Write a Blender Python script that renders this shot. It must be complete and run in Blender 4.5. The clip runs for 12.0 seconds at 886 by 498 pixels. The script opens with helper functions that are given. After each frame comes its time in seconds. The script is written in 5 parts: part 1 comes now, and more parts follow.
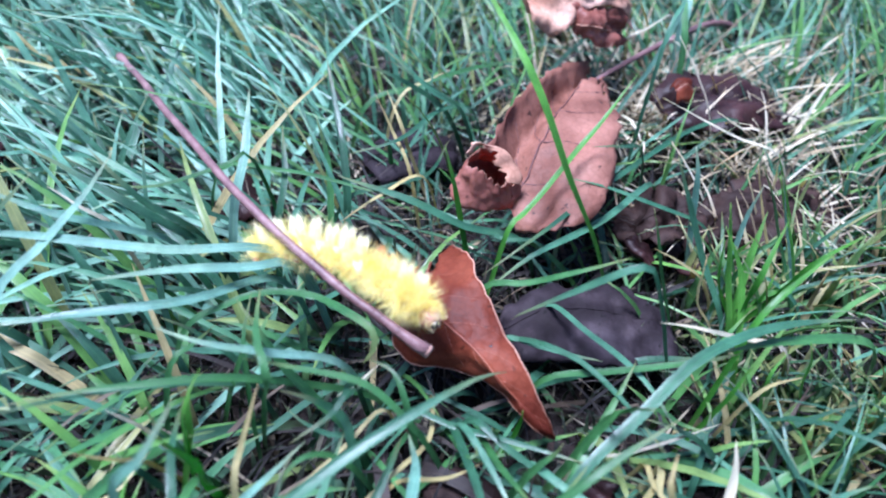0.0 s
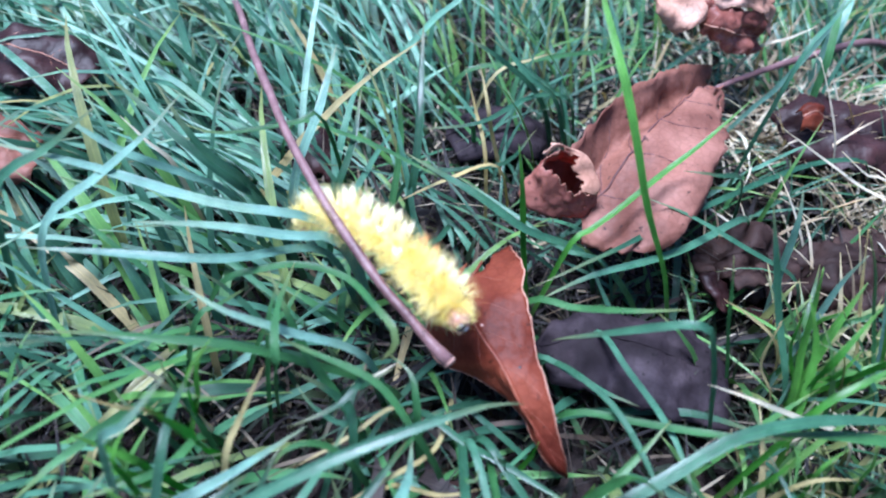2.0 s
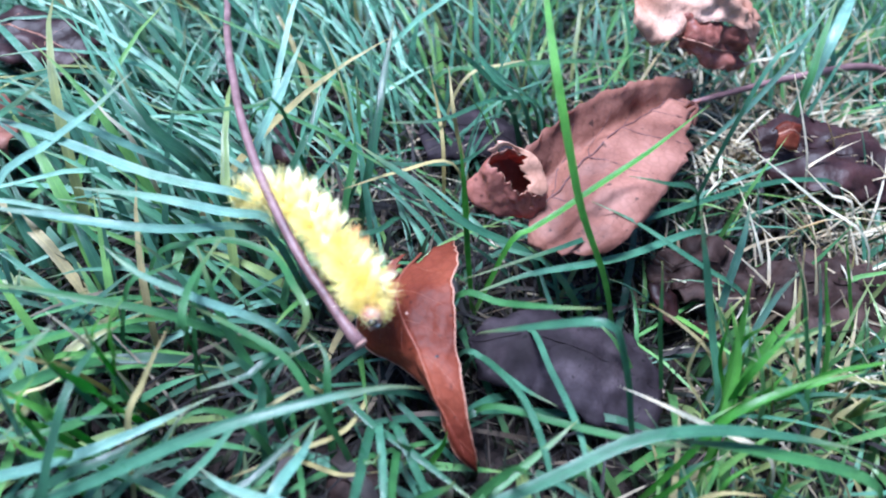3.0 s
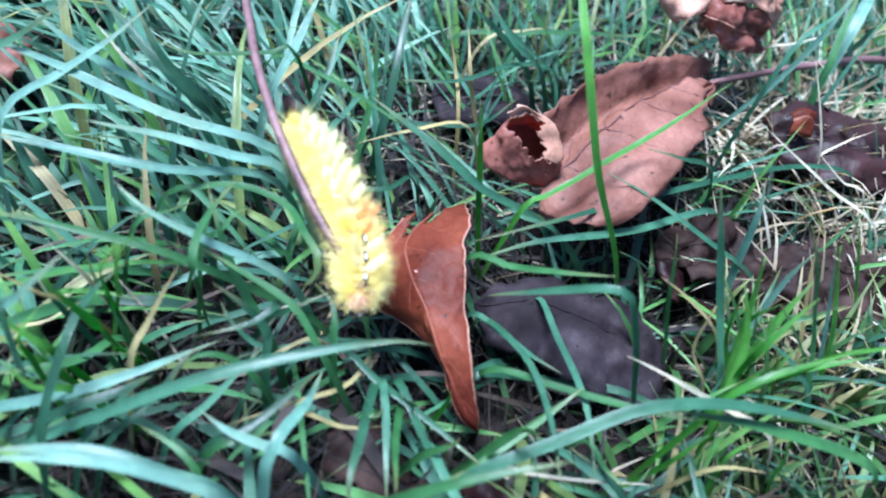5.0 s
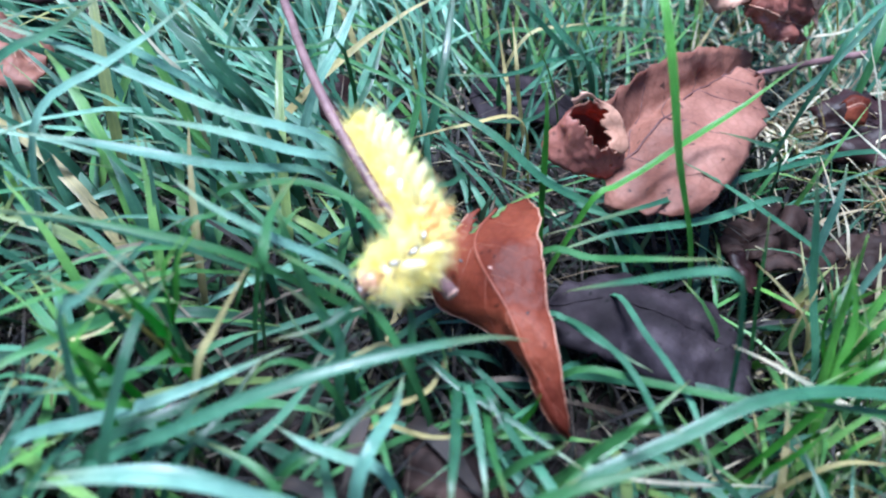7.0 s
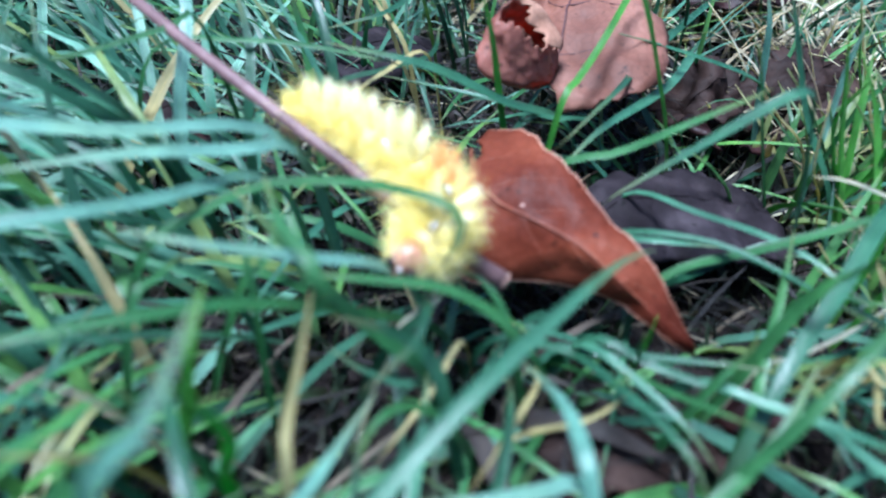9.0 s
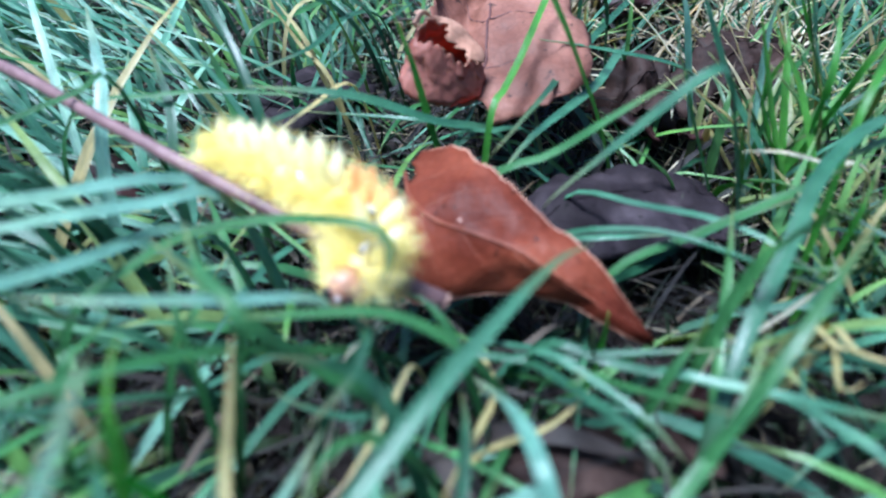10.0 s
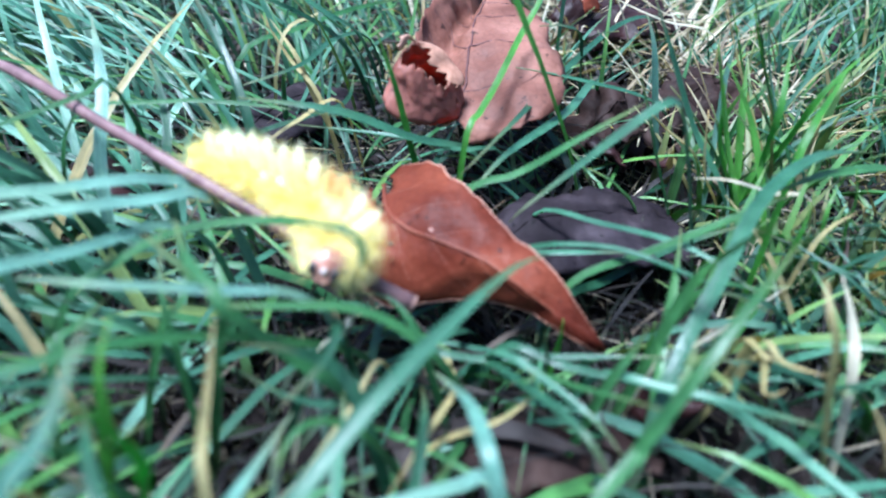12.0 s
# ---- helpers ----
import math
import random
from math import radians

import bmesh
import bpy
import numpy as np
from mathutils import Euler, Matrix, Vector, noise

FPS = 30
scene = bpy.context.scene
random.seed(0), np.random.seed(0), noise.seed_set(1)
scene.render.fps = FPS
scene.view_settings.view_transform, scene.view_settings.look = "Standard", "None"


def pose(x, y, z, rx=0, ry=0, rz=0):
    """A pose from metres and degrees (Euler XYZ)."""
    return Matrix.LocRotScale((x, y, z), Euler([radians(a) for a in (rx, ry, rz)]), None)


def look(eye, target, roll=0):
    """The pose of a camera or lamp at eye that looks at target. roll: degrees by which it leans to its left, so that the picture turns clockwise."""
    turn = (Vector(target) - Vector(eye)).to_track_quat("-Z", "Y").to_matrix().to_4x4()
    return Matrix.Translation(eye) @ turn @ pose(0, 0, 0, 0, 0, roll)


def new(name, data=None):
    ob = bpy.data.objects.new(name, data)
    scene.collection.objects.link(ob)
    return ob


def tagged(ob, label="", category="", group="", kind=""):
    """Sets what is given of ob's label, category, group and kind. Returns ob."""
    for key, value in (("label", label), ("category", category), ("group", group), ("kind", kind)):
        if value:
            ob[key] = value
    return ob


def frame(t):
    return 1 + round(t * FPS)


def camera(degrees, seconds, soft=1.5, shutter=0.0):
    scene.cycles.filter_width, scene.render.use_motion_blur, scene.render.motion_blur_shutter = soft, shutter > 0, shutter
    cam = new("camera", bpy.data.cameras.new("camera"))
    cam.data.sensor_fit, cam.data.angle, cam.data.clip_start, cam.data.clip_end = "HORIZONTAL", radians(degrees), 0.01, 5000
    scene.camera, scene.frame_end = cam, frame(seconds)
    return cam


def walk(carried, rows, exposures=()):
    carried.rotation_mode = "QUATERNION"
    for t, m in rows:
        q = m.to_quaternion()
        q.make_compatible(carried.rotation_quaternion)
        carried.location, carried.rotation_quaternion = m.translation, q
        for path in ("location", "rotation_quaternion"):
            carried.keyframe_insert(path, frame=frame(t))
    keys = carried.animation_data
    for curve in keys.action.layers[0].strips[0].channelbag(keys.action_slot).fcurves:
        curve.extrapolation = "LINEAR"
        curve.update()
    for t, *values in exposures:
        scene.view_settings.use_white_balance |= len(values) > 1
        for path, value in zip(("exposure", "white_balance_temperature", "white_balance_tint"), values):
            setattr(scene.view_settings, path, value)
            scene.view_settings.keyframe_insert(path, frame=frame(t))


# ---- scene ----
cam = camera(64.0, 12.0, soft=2.1)
cam.data.dof.use_dof = True
cam.data.dof.focus_distance = 0.155
cam.data.dof.aperture_fstop = 15.0
PATH = [
    (0, (0.00159, -0.07670, 0.11090), (0.00234, 0.01043, 0.02839), 2.89),
    (0.5, (0.00648, -0.07917, 0.10893), (0.00645, 0.00677, 0.02517), 3.90),
    (1, (0.00222, -0.07428, 0.10863), (0.00475, 0.00733, 0.02069), 7.78),
    (1.5, (0.00308, -0.06661, 0.10864), (-0.00391, 0.01546, 0.02137), 7.48),
    (2, (0.00939, -0.06316, 0.11315), (-0.00541, 0.01513, 0.02343), 6.08),
    (2.5, (0.02404, -0.05969, 0.11305), (0.00159, 0.01925, 0.02551), 4.21),
    (3, (0.03104, -0.06164, 0.11191), (0.00809, 0.01665, 0.02391), 5.76),
    (3.5, (0.03195, -0.06195, 0.10480), (0.01245, 0.01515, 0.01494), 9.56),
    (5.5, (0.02623, -0.06542, 0.10873), (0.00659, 0.01126, 0.01854), 11.12),
    (6, (0.02549, -0.06560, 0.10638), (0.00421, 0.01207, 0.01741), 10.53),
    (6.5, (0.01962, -0.06475, 0.10179), (-0.00027, 0.01273, 0.01235), 10.91),
    (7, (0.01380, -0.06881, 0.09503), (-0.00495, 0.01275, 0.00903), 9.73),
    (8.8, (-0.01878, -0.05995, 0.06702), (0.00029, 0.02763, -0.01277), 6.16),
    (9, (-0.02304, -0.05880, 0.06759), (-0.00316, 0.02819, -0.01264), 4.84),
    (9.5, (-0.02524, -0.05677, 0.07093), (-0.00935, 0.03009, -0.01033), -1.27),
    (10, (-0.01751, -0.05968, 0.06548), (0.00585, 0.03021, -0.01052), -2.03),
    (10.5, (-0.01875, -0.06116, 0.06011), (0.01169, 0.02995, -0.01180), -3.79),
    (11, (-0.02322, -0.06398, 0.06119), (0.01270, 0.02357, -0.01259), -1.75),
    (11.5, (-0.02226, -0.06649, 0.06374), (0.01091, 0.02381, -0.00799), -1.47),
    (12, (-0.01722, -0.06695, 0.06877), (0.00895, 0.02438, -0.00454), 1.24),
]
walk(cam, [(t, look(eye, target, roll)) for t, eye, target, roll in PATH], [
    (0, 1.68, 5020, 22), (2, 1.59, 4990, 19), (3.5, 1.81, 4970, 15), (5.5, 1.67, 4990, 12), (7, 1.67, 5010, 11), (9, 1.53, 4900, 7), (10.5, 1.63, 5000, 9), (12, 1.75, 4990, 10)])

MM = 0.001

# ---- light ----
world = bpy.data.worlds.new("sky")
scene.world = world
world.use_nodes = True
wn = world.node_tree.nodes
sky = wn.new("ShaderNodeTexSky")
sky.sky_type = "NISHITA"
sky.sun_disc = False
sky.sun_elevation = radians(72)
sky.sun_rotation = radians(-80)
wn["Background"].inputs["Strength"].default_value = 0.070
world.node_tree.links.new(sky.outputs[0], wn["Background"].inputs["Color"])
sun = new("sun", bpy.data.lights.new("sun", "SUN"))
sun.data.energy = 4.8
sun.data.angle = radians(24)
sun.data.color = (1.0, 0.97, 0.92)
sun.matrix_basis = look((-0.3, 0.05, 1.0), (0, 0, 0))

# ---- materials ----


def node_mat(name, rough=0.5, spec=0.5, translucent=0.0):
    """A principled material, mixed with some translucency; returns material, nodes, links, principled."""
    m = bpy.data.materials.new(name)
    m.use_nodes = True
    n, l = m.node_tree.nodes, m.node_tree.links
    p = n["Principled BSDF"]
    p.inputs["Roughness"].default_value = rough
    p.inputs["Specular IOR Level"].default_value = spec
    return m, n, l, p


def add_translucency(n, l, p, colour_socket, amount):
    out = n["Material Output"]
    tr = n.new("ShaderNodeBsdfTranslucent")
    l.new(colour_socket, tr.inputs["Color"])
    mix = n.new("ShaderNodeMixShader")
    mix.inputs[0].default_value = amount
    l.new(p.outputs[0], mix.inputs[1])
    l.new(tr.outputs[0], mix.inputs[2])
    l.new(mix.outputs[0], out.inputs["Surface"])


def ramp(n, l, source, stops):
    r = n.new("ShaderNodeValToRGB")
    e = r.color_ramp.elements
    while len(e) < len(stops):
        e.new(0.5)
    for item, (at, col) in zip(e, stops):
        item.position = at
        item.color = (*col, 1)
    l.new(source, r.inputs[0])
    return r.outputs[0]


def noise_tex(n, l, scale, detail=4.0, coords="Object", stretch=None):
    tc = n.new("ShaderNodeTexCoord")
    t = n.new("ShaderNodeTexNoise")
    t.inputs["Scale"].default_value = scale
    t.inputs["Detail"].default_value = detail
    src = tc.outputs[coords]
    if stretch:
        mp = n.new("ShaderNodeMapping")
        mp.inputs["Scale"].default_value = stretch
        l.new(src, mp.inputs[0])
        src = mp.outputs[0]
    l.new(src, t.inputs["Vector"])
    return t.outputs["Fac"]


def mix_col(n, l, fac, a, b, mode="MIX"):
    m = n.new("ShaderNodeMix")
    m.data_type = "RGBA"
    m.blend_type = mode
    for sock, v in ((m.inputs[0], fac), (m.inputs[6], a), (m.inputs[7], b)):
        if isinstance(v, (int, float)):
            sock.default_value = v
        elif isinstance(v, tuple):
            sock.default_value = (*v, 1)
        else:
            l.new(v, sock)
    return m.outputs[2]


def bump(n, l, p, height, strength, dist):
    b = n.new("ShaderNodeBump")
    b.inputs["Strength"].default_value = strength
    b.inputs["Distance"].default_value = dist
    l.new(height, b.inputs["Height"])
    l.new(b.outputs[0], p.inputs["Normal"])


def random_of(n, island):
    if island:
        return n.new("ShaderNodeNewGeometry").outputs["Random Per Island"]
    return n.new("ShaderNodeObjectInfo").outputs["Random"]


def grass_mat(name, stops, island, rough=0.42, tip=(0.30, 0.26, 0.10), tip_amount=0.5, through_light=0.42):
    """Blade: colour by blade, fine lengthwise veins with painted highlight streaks, a midrib, pale margins, patches
    along it and a worn tip.
    """
    m, n, l, p = node_mat(name, rough, 0.6)
    rnd = random_of(n, island)
    col = ramp(n, l, rnd, stops)
    uv = n.new("ShaderNodeTexCoord").outputs["UV"]
    sep = n.new("ShaderNodeSeparateXYZ")
    l.new(uv, sep.inputs[0])
    veins = n.new("ShaderNodeTexWave")
    veins.wave_type = "BANDS"
    veins.bands_direction = "X"
    veins.inputs["Scale"].default_value = 2.6
    veins.inputs["Distortion"].default_value = 1.1
    l.new(uv, veins.inputs["Vector"])
    # vein bands also brighten the colour in streaks, as highlights along the blade
    vf = ramp(n, l, veins.outputs["Fac"], [(0.0, (0.74, 0.76, 0.74)), (1.0, (1.16, 1.15, 1.14))])
    col = mix_col(n, l, 1.0, col, vf, "MULTIPLY")
    across = ramp(n, l, sep.outputs["X"], [(0.0, (1.22, 1.18, 1.12)), (0.14, (0.94, 0.95, 0.94)), (0.42, (0.92, 0.94, 0.92)), (0.5, (1.28, 1.22, 1.10)), (0.58, (0.92, 0.94, 0.92)), (0.86, (0.94, 0.95, 0.94)), (1.0, (1.22, 1.18, 1.12))])
    col = mix_col(n, l, 1.0, col, across, "MULTIPLY")
    blotch = ramp(n, l, noise_tex(n, l, 220.0, 5.0), [(0.30, (0.58, 0.60, 0.57)), (0.72, (1.02, 0.97, 0.95))])
    col = mix_col(n, l, 1.0, col, blotch, "MULTIPLY")
    patch = ramp(n, l, noise_tex(n, l, 70.0, 3.0), [(0.56, (0, 0, 0)), (0.74, (0.5, 0.5, 0.5))])
    col = mix_col(n, l, patch, col, mix_col(n, l, 1.0, col, (1.5, 1.22, 0.95), "MULTIPLY"))
    wear = ramp(n, l, sep.outputs["Y"], [(0.82, (0, 0, 0)), (1.0, (tip_amount,) * 3)])
    col = mix_col(n, l, wear, col, tip)
    foot = ramp(n, l, sep.outputs["Y"], [(0.0, (0.45, 0.45, 0.45)), (0.22, (0, 0, 0))])
    col = mix_col(n, l, foot, col, (0.24, 0.24, 0.12))
    l.new(col, p.inputs["Base Color"])
    gloss = ramp(n, l, noise_tex(n, l, 150.0, 3.0), [(0.3, (rough - 0.12,) * 3), (0.7, (rough + 0.08,) * 3)])
    l.new(gloss, p.inputs["Roughness"])
    bump(n, l, p, veins.outputs["Fac"], 0.35, 0.0003)
    add_translucency(n, l, p, mix_col(n, l, 1.0, col, (1.5, 1.5, 0.95), "MULTIPLY"), through_light)
    return m


BLUE = [(0.0, (0.031, 0.103, 0.052)), (0.35, (0.047, 0.147, 0.08)), (0.7, (0.073, 0.207, 0.121)), (1.0, (0.102, 0.266, 0.167))]
# blue-green blades that mirror the sky: the whitish sheen is mixed into the base colour
PALE = [(0.0, (0.177, 0.36, 0.291)), (1.0, (0.26, 0.46, 0.395))]
GREEN = [(0.0, (0.04, 0.145, 0.044)), (0.5, (0.061, 0.193, 0.061)), (1.0, (0.088, 0.251, 0.082))]
FRESH = [(0.0, (0.085, 0.308, 0.031)), (0.5, (0.121, 0.37, 0.048)), (1.0, (0.169, 0.419, 0.073))]
STRAW = [(0.0, (0.40, 0.34, 0.13)), (0.5, (0.50, 0.44, 0.20)), (1.0, (0.58, 0.52, 0.28))]
WHITE = [(0.0, (0.55, 0.50, 0.40)), (1.0, (0.70, 0.66, 0.55))]
MIXED = [(0.0, (0.037, 0.108, 0.061)), (0.3, (0.065, 0.186, 0.115)), (0.52, (0.125, 0.312, 0.209)), (0.66, (0.079, 0.24, 0.089)), (0.87, (0.151, 0.348, 0.079)), (0.96, (0.257, 0.3, 0.118)), (1.0, (0.476, 0.372, 0.206))]
# dead fibres; the lower stops are near black to carry shade under the blades
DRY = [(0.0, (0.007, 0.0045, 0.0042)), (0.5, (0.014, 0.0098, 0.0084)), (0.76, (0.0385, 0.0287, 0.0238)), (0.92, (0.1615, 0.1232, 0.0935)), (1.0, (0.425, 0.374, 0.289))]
DEAD = [(0.0, (0.035, 0.024, 0.022)), (1.0, (0.075, 0.056, 0.052))]
M_BLADE = {
    "blue": grass_mat("blade_blue_green", BLUE, False, 0.36),
    "green": grass_mat("blade_green", GREEN, False, 0.40),
    "fresh": grass_mat("blade_fresh_green", FRESH, False, 0.42, tip_amount=0.2, through_light=0.52),
    "straw": grass_mat("blade_yellowed", STRAW, False, 0.55, (0.36, 0.25, 0.12)),
    "pale": grass_mat("blade_sky_sheen", PALE, False, 0.34),
    "dead": grass_mat("blade_rotten", DEAD, False, 0.7, (0.10, 0.075, 0.06)),
    "white": grass_mat("blade_bleached", WHITE, False, 0.5, (0.6, 0.55, 0.42)),
}
M_LAWN = grass_mat("lawn_blades", MIXED, True, 0.40)
M_LONG = grass_mat("long_blades", [(0.0, (0.035, 0.105, 0.055)), (0.28, (0.085, 0.235, 0.145)), (0.5, (0.16, 0.38, 0.27)), (0.8, (0.29, 0.53, 0.43)), (0.9, (0.40, 0.60, 0.52)), (0.95, (0.13, 0.33, 0.07)), (1.0, (0.45, 0.39, 0.19))], True, 0.36)
M_SHORT = grass_mat("short_blades", [(0.0, (0.035, 0.09, 0.035)), (0.3, (0.08, 0.20, 0.06)), (0.55, (0.13, 0.27, 0.085)), (0.75, (0.26, 0.31, 0.12)), (0.88, (0.38, 0.33, 0.17)), (1.0, (0.52, 0.46, 0.30))], True, 0.42)
M_PALE_STRAW = grass_mat("pale_straw", [(0.0, (0.18, 0.13, 0.08)), (0.35, (0.40, 0.33, 0.22)), (0.7, (0.60, 0.54, 0.42)), (1.0, (0.76, 0.73, 0.64))], True, 0.55, (0.3, 0.24, 0.16), 0.3)
# shoots deep in the gaps: the shade down there is put into these colours
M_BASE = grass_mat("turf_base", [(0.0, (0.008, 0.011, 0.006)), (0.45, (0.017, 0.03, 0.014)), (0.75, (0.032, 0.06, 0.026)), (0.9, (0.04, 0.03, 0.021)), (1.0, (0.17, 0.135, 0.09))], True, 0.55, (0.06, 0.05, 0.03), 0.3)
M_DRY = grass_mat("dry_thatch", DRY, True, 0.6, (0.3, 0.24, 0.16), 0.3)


def soil_mat():
    m, n, l, p = node_mat("soil", 0.9, 0.2)
    # brown soil taken down almost to black: gap shade is in the colour
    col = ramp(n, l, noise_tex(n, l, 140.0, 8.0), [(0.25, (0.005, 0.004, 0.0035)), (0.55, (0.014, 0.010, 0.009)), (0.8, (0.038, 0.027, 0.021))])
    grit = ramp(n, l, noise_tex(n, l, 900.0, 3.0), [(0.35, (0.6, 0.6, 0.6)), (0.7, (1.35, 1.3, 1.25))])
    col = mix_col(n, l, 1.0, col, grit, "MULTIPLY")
    # turf covers the soil further out
    turf = ramp(n, l, noise_tex(n, l, 55.0, 8.0), [(0.3, (0.02, 0.05, 0.02)), (0.5, (0.05, 0.14, 0.06)), (0.72, (0.10, 0.22, 0.10))])
    tc = n.new("ShaderNodeTexCoord")
    dist = n.new("ShaderNodeVectorMath")
    dist.operation = "LENGTH"
    l.new(tc.outputs["Object"], dist.inputs[0])
    out = ramp(n, l, dist.outputs["Value"], [(0.40, (0, 0, 0)), (0.55, (1, 1, 1))])
    col = mix_col(n, l, out, col, turf)
    l.new(col, p.inputs["Base Color"])
    bump(n, l, p, noise_tex(n, l, 500.0, 8.0), 0.8, 0.002)
    return m


def leaf_mat(name, dark, mid, light, rough, spec, translucent, scale=90.0, speck=0.5, glow=(1.0, 1.0, 1.0)):
    """Dead leaf: mottled base, fine netted veins, dark specks."""
    m, n, l, p = node_mat(name, rough, spec)
    col = ramp(n, l, noise_tex(n, l, scale, 6.0), [(0.28, dark), (0.5, mid), (0.74, light)])
    tc = n.new("ShaderNodeTexCoord")
    vor = n.new("ShaderNodeTexVoronoi")
    vor.feature = "DISTANCE_TO_EDGE"
    vor.inputs["Scale"].default_value = 520.0
    l.new(tc.outputs["Object"], vor.inputs["Vector"])
    net = ramp(n, l, vor.outputs["Distance"], [(0.0, (0.84, 0.82, 0.80)), (0.14, (1.0, 1.0, 1.0))])
    col = mix_col(n, l, 1.0, col, net, "MULTIPLY")
    spots = ramp(n, l, noise_tex(n, l, 600.0, 2.0), [(0.66, (1, 1, 1)), (0.74, (1 - speck, 1 - speck, 1 - speck))])
    col = mix_col(n, l, 1.0, col, spots, "MULTIPLY")
    blot = ramp(n, l, noise_tex(n, l, 42.0, 3.0), [(0.32, (0.68, 0.60, 0.56)), (0.66, (1.02, 1.0, 0.98))])
    col = mix_col(n, l, 1.0, col, blot, "MULTIPLY")
    l.new(col, p.inputs["Base Color"])
    bump(n, l, p, noise_tex(n, l, 420.0, 7.0), 0.5, 0.0008)
    add_translucency(n, l, p, mix_col(n, l, 1.0, col, glow, "MULTIPLY"), translucent)
    return m


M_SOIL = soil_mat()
M_RUST = leaf_mat("rust_leaf", (0.078, 0.015, 0.009), (0.178, 0.041, 0.021), (0.29, 0.083, 0.043), 0.50, 0.16, 0.46, 65.0, 0.6, (1.35, 0.95, 0.7))
M_TAN = leaf_mat("tan_brown_leaf", (0.155, 0.062, 0.043), (0.265, 0.122, 0.087), (0.36, 0.185, 0.138), 0.6, 0.3, 0.36, 75.0, 0.7, (1.6, 0.92, 0.55))
M_ROLL = leaf_mat("rolled_leaf", (0.17, 0.055, 0.040), (0.30, 0.115, 0.085), (0.42, 0.19, 0.145), 0.5, 0.35, 0.40, 90.0, 0.5, (1.7, 0.75, 0.4))
M_TAN_VEIN = leaf_mat("tan_leaf_vein", (0.075, 0.034, 0.034), (0.11, 0.05, 0.047), (0.15, 0.07, 0.062), 0.6, 0.25, 0.1)
M_PALE = leaf_mat("pale_curled_leaf", (0.38, 0.18, 0.115), (0.56, 0.33, 0.23), (0.68, 0.47, 0.37), 0.6, 0.25, 0.3, 50.0)
M_PURPLE = leaf_mat("grey_brown_leaf", (0.007, 0.005, 0.0065), (0.018, 0.014, 0.018), (0.047, 0.038, 0.045), 0.75, 0.12, 0.05, 150.0, 0.8)
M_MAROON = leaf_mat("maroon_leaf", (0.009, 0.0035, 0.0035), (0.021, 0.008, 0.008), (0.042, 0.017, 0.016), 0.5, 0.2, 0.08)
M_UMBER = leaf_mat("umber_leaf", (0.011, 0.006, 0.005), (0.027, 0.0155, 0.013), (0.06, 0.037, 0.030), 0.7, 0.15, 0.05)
M_RUST_VEIN = leaf_mat("rust_leaf_vein", (0.17, 0.045, 0.024), (0.24, 0.068, 0.036), (0.29, 0.10, 0.055), 0.5, 0.35, 0.3)
M_RIM = leaf_mat("leaf_rim", (0.30, 0.13, 0.08), (0.42, 0.22, 0.15), (0.52, 0.31, 0.22), 0.5, 0.4, 0.25)
M_STEM = leaf_mat("leaf_stalk", (0.085, 0.045, 0.048), (0.145, 0.083, 0.084), (0.22, 0.14, 0.14), 0.5, 0.35, 0.0, 160.0)
M_STEM_CUT = leaf_mat("stalk_end", (0.25, 0.15, 0.12), (0.36, 0.22, 0.18), (0.45, 0.30, 0.24), 0.7, 0.2, 0.0)


def hair_mat(name, stops, island=True, translucent=0.55):
    m, n, l, p = node_mat(name, 0.5, 0.3)
    col = ramp(n, l, random_of(n, island), stops)
    l.new(col, p.inputs["Base Color"])
    add_translucency(n, l, p, col, translucent)
    return m


M_HAIR = hair_mat("yellow_hair", [(0.0, (0.92, 0.79, 0.20)), (0.4, (0.98, 0.91, 0.43)), (1.0, (1.0, 0.97, 0.74))])
# yellow hair as bleached by light from above; the brightness is in the colour
M_LIT_HAIR = hair_mat("lit_hair", [(0.0, (0.98, 0.92, 0.58)), (0.4, (0.99, 0.96, 0.76)), (1.0, (1.0, 0.985, 0.88))])
M_ORANGE = hair_mat("orange_hair", [(0.0, (0.85, 0.40, 0.12)), (1.0, (0.98, 0.70, 0.34))])
M_SKIN = leaf_mat("caterpillar_skin", (0.84, 0.74, 0.36), (0.92, 0.85, 0.50), (0.95, 0.90, 0.62), 0.55, 0.4, 0.1, 300.0, 0.2)
M_FLESH = leaf_mat("caterpillar_leg", (0.35, 0.17, 0.12), (0.48, 0.26, 0.18), (0.58, 0.36, 0.26), 0.45, 0.5, 0.1, 300.0, 0.3)
M_FACE = leaf_mat("caterpillar_head", (0.28, 0.12, 0.075), (0.44, 0.22, 0.155), (0.57, 0.35, 0.28), 0.35, 0.5, 0.0, 400.0, 0.3)
M_BLACK = leaf_mat("black_marking", (0.012, 0.011, 0.012), (0.02, 0.018, 0.018), (0.03, 0.028, 0.028), 0.35, 0.5, 0.0)
M_WHITE = leaf_mat("white_marking", (0.70, 0.68, 0.64), (0.80, 0.79, 0.76), (0.86, 0.85, 0.83), 0.4, 0.5, 0.0)

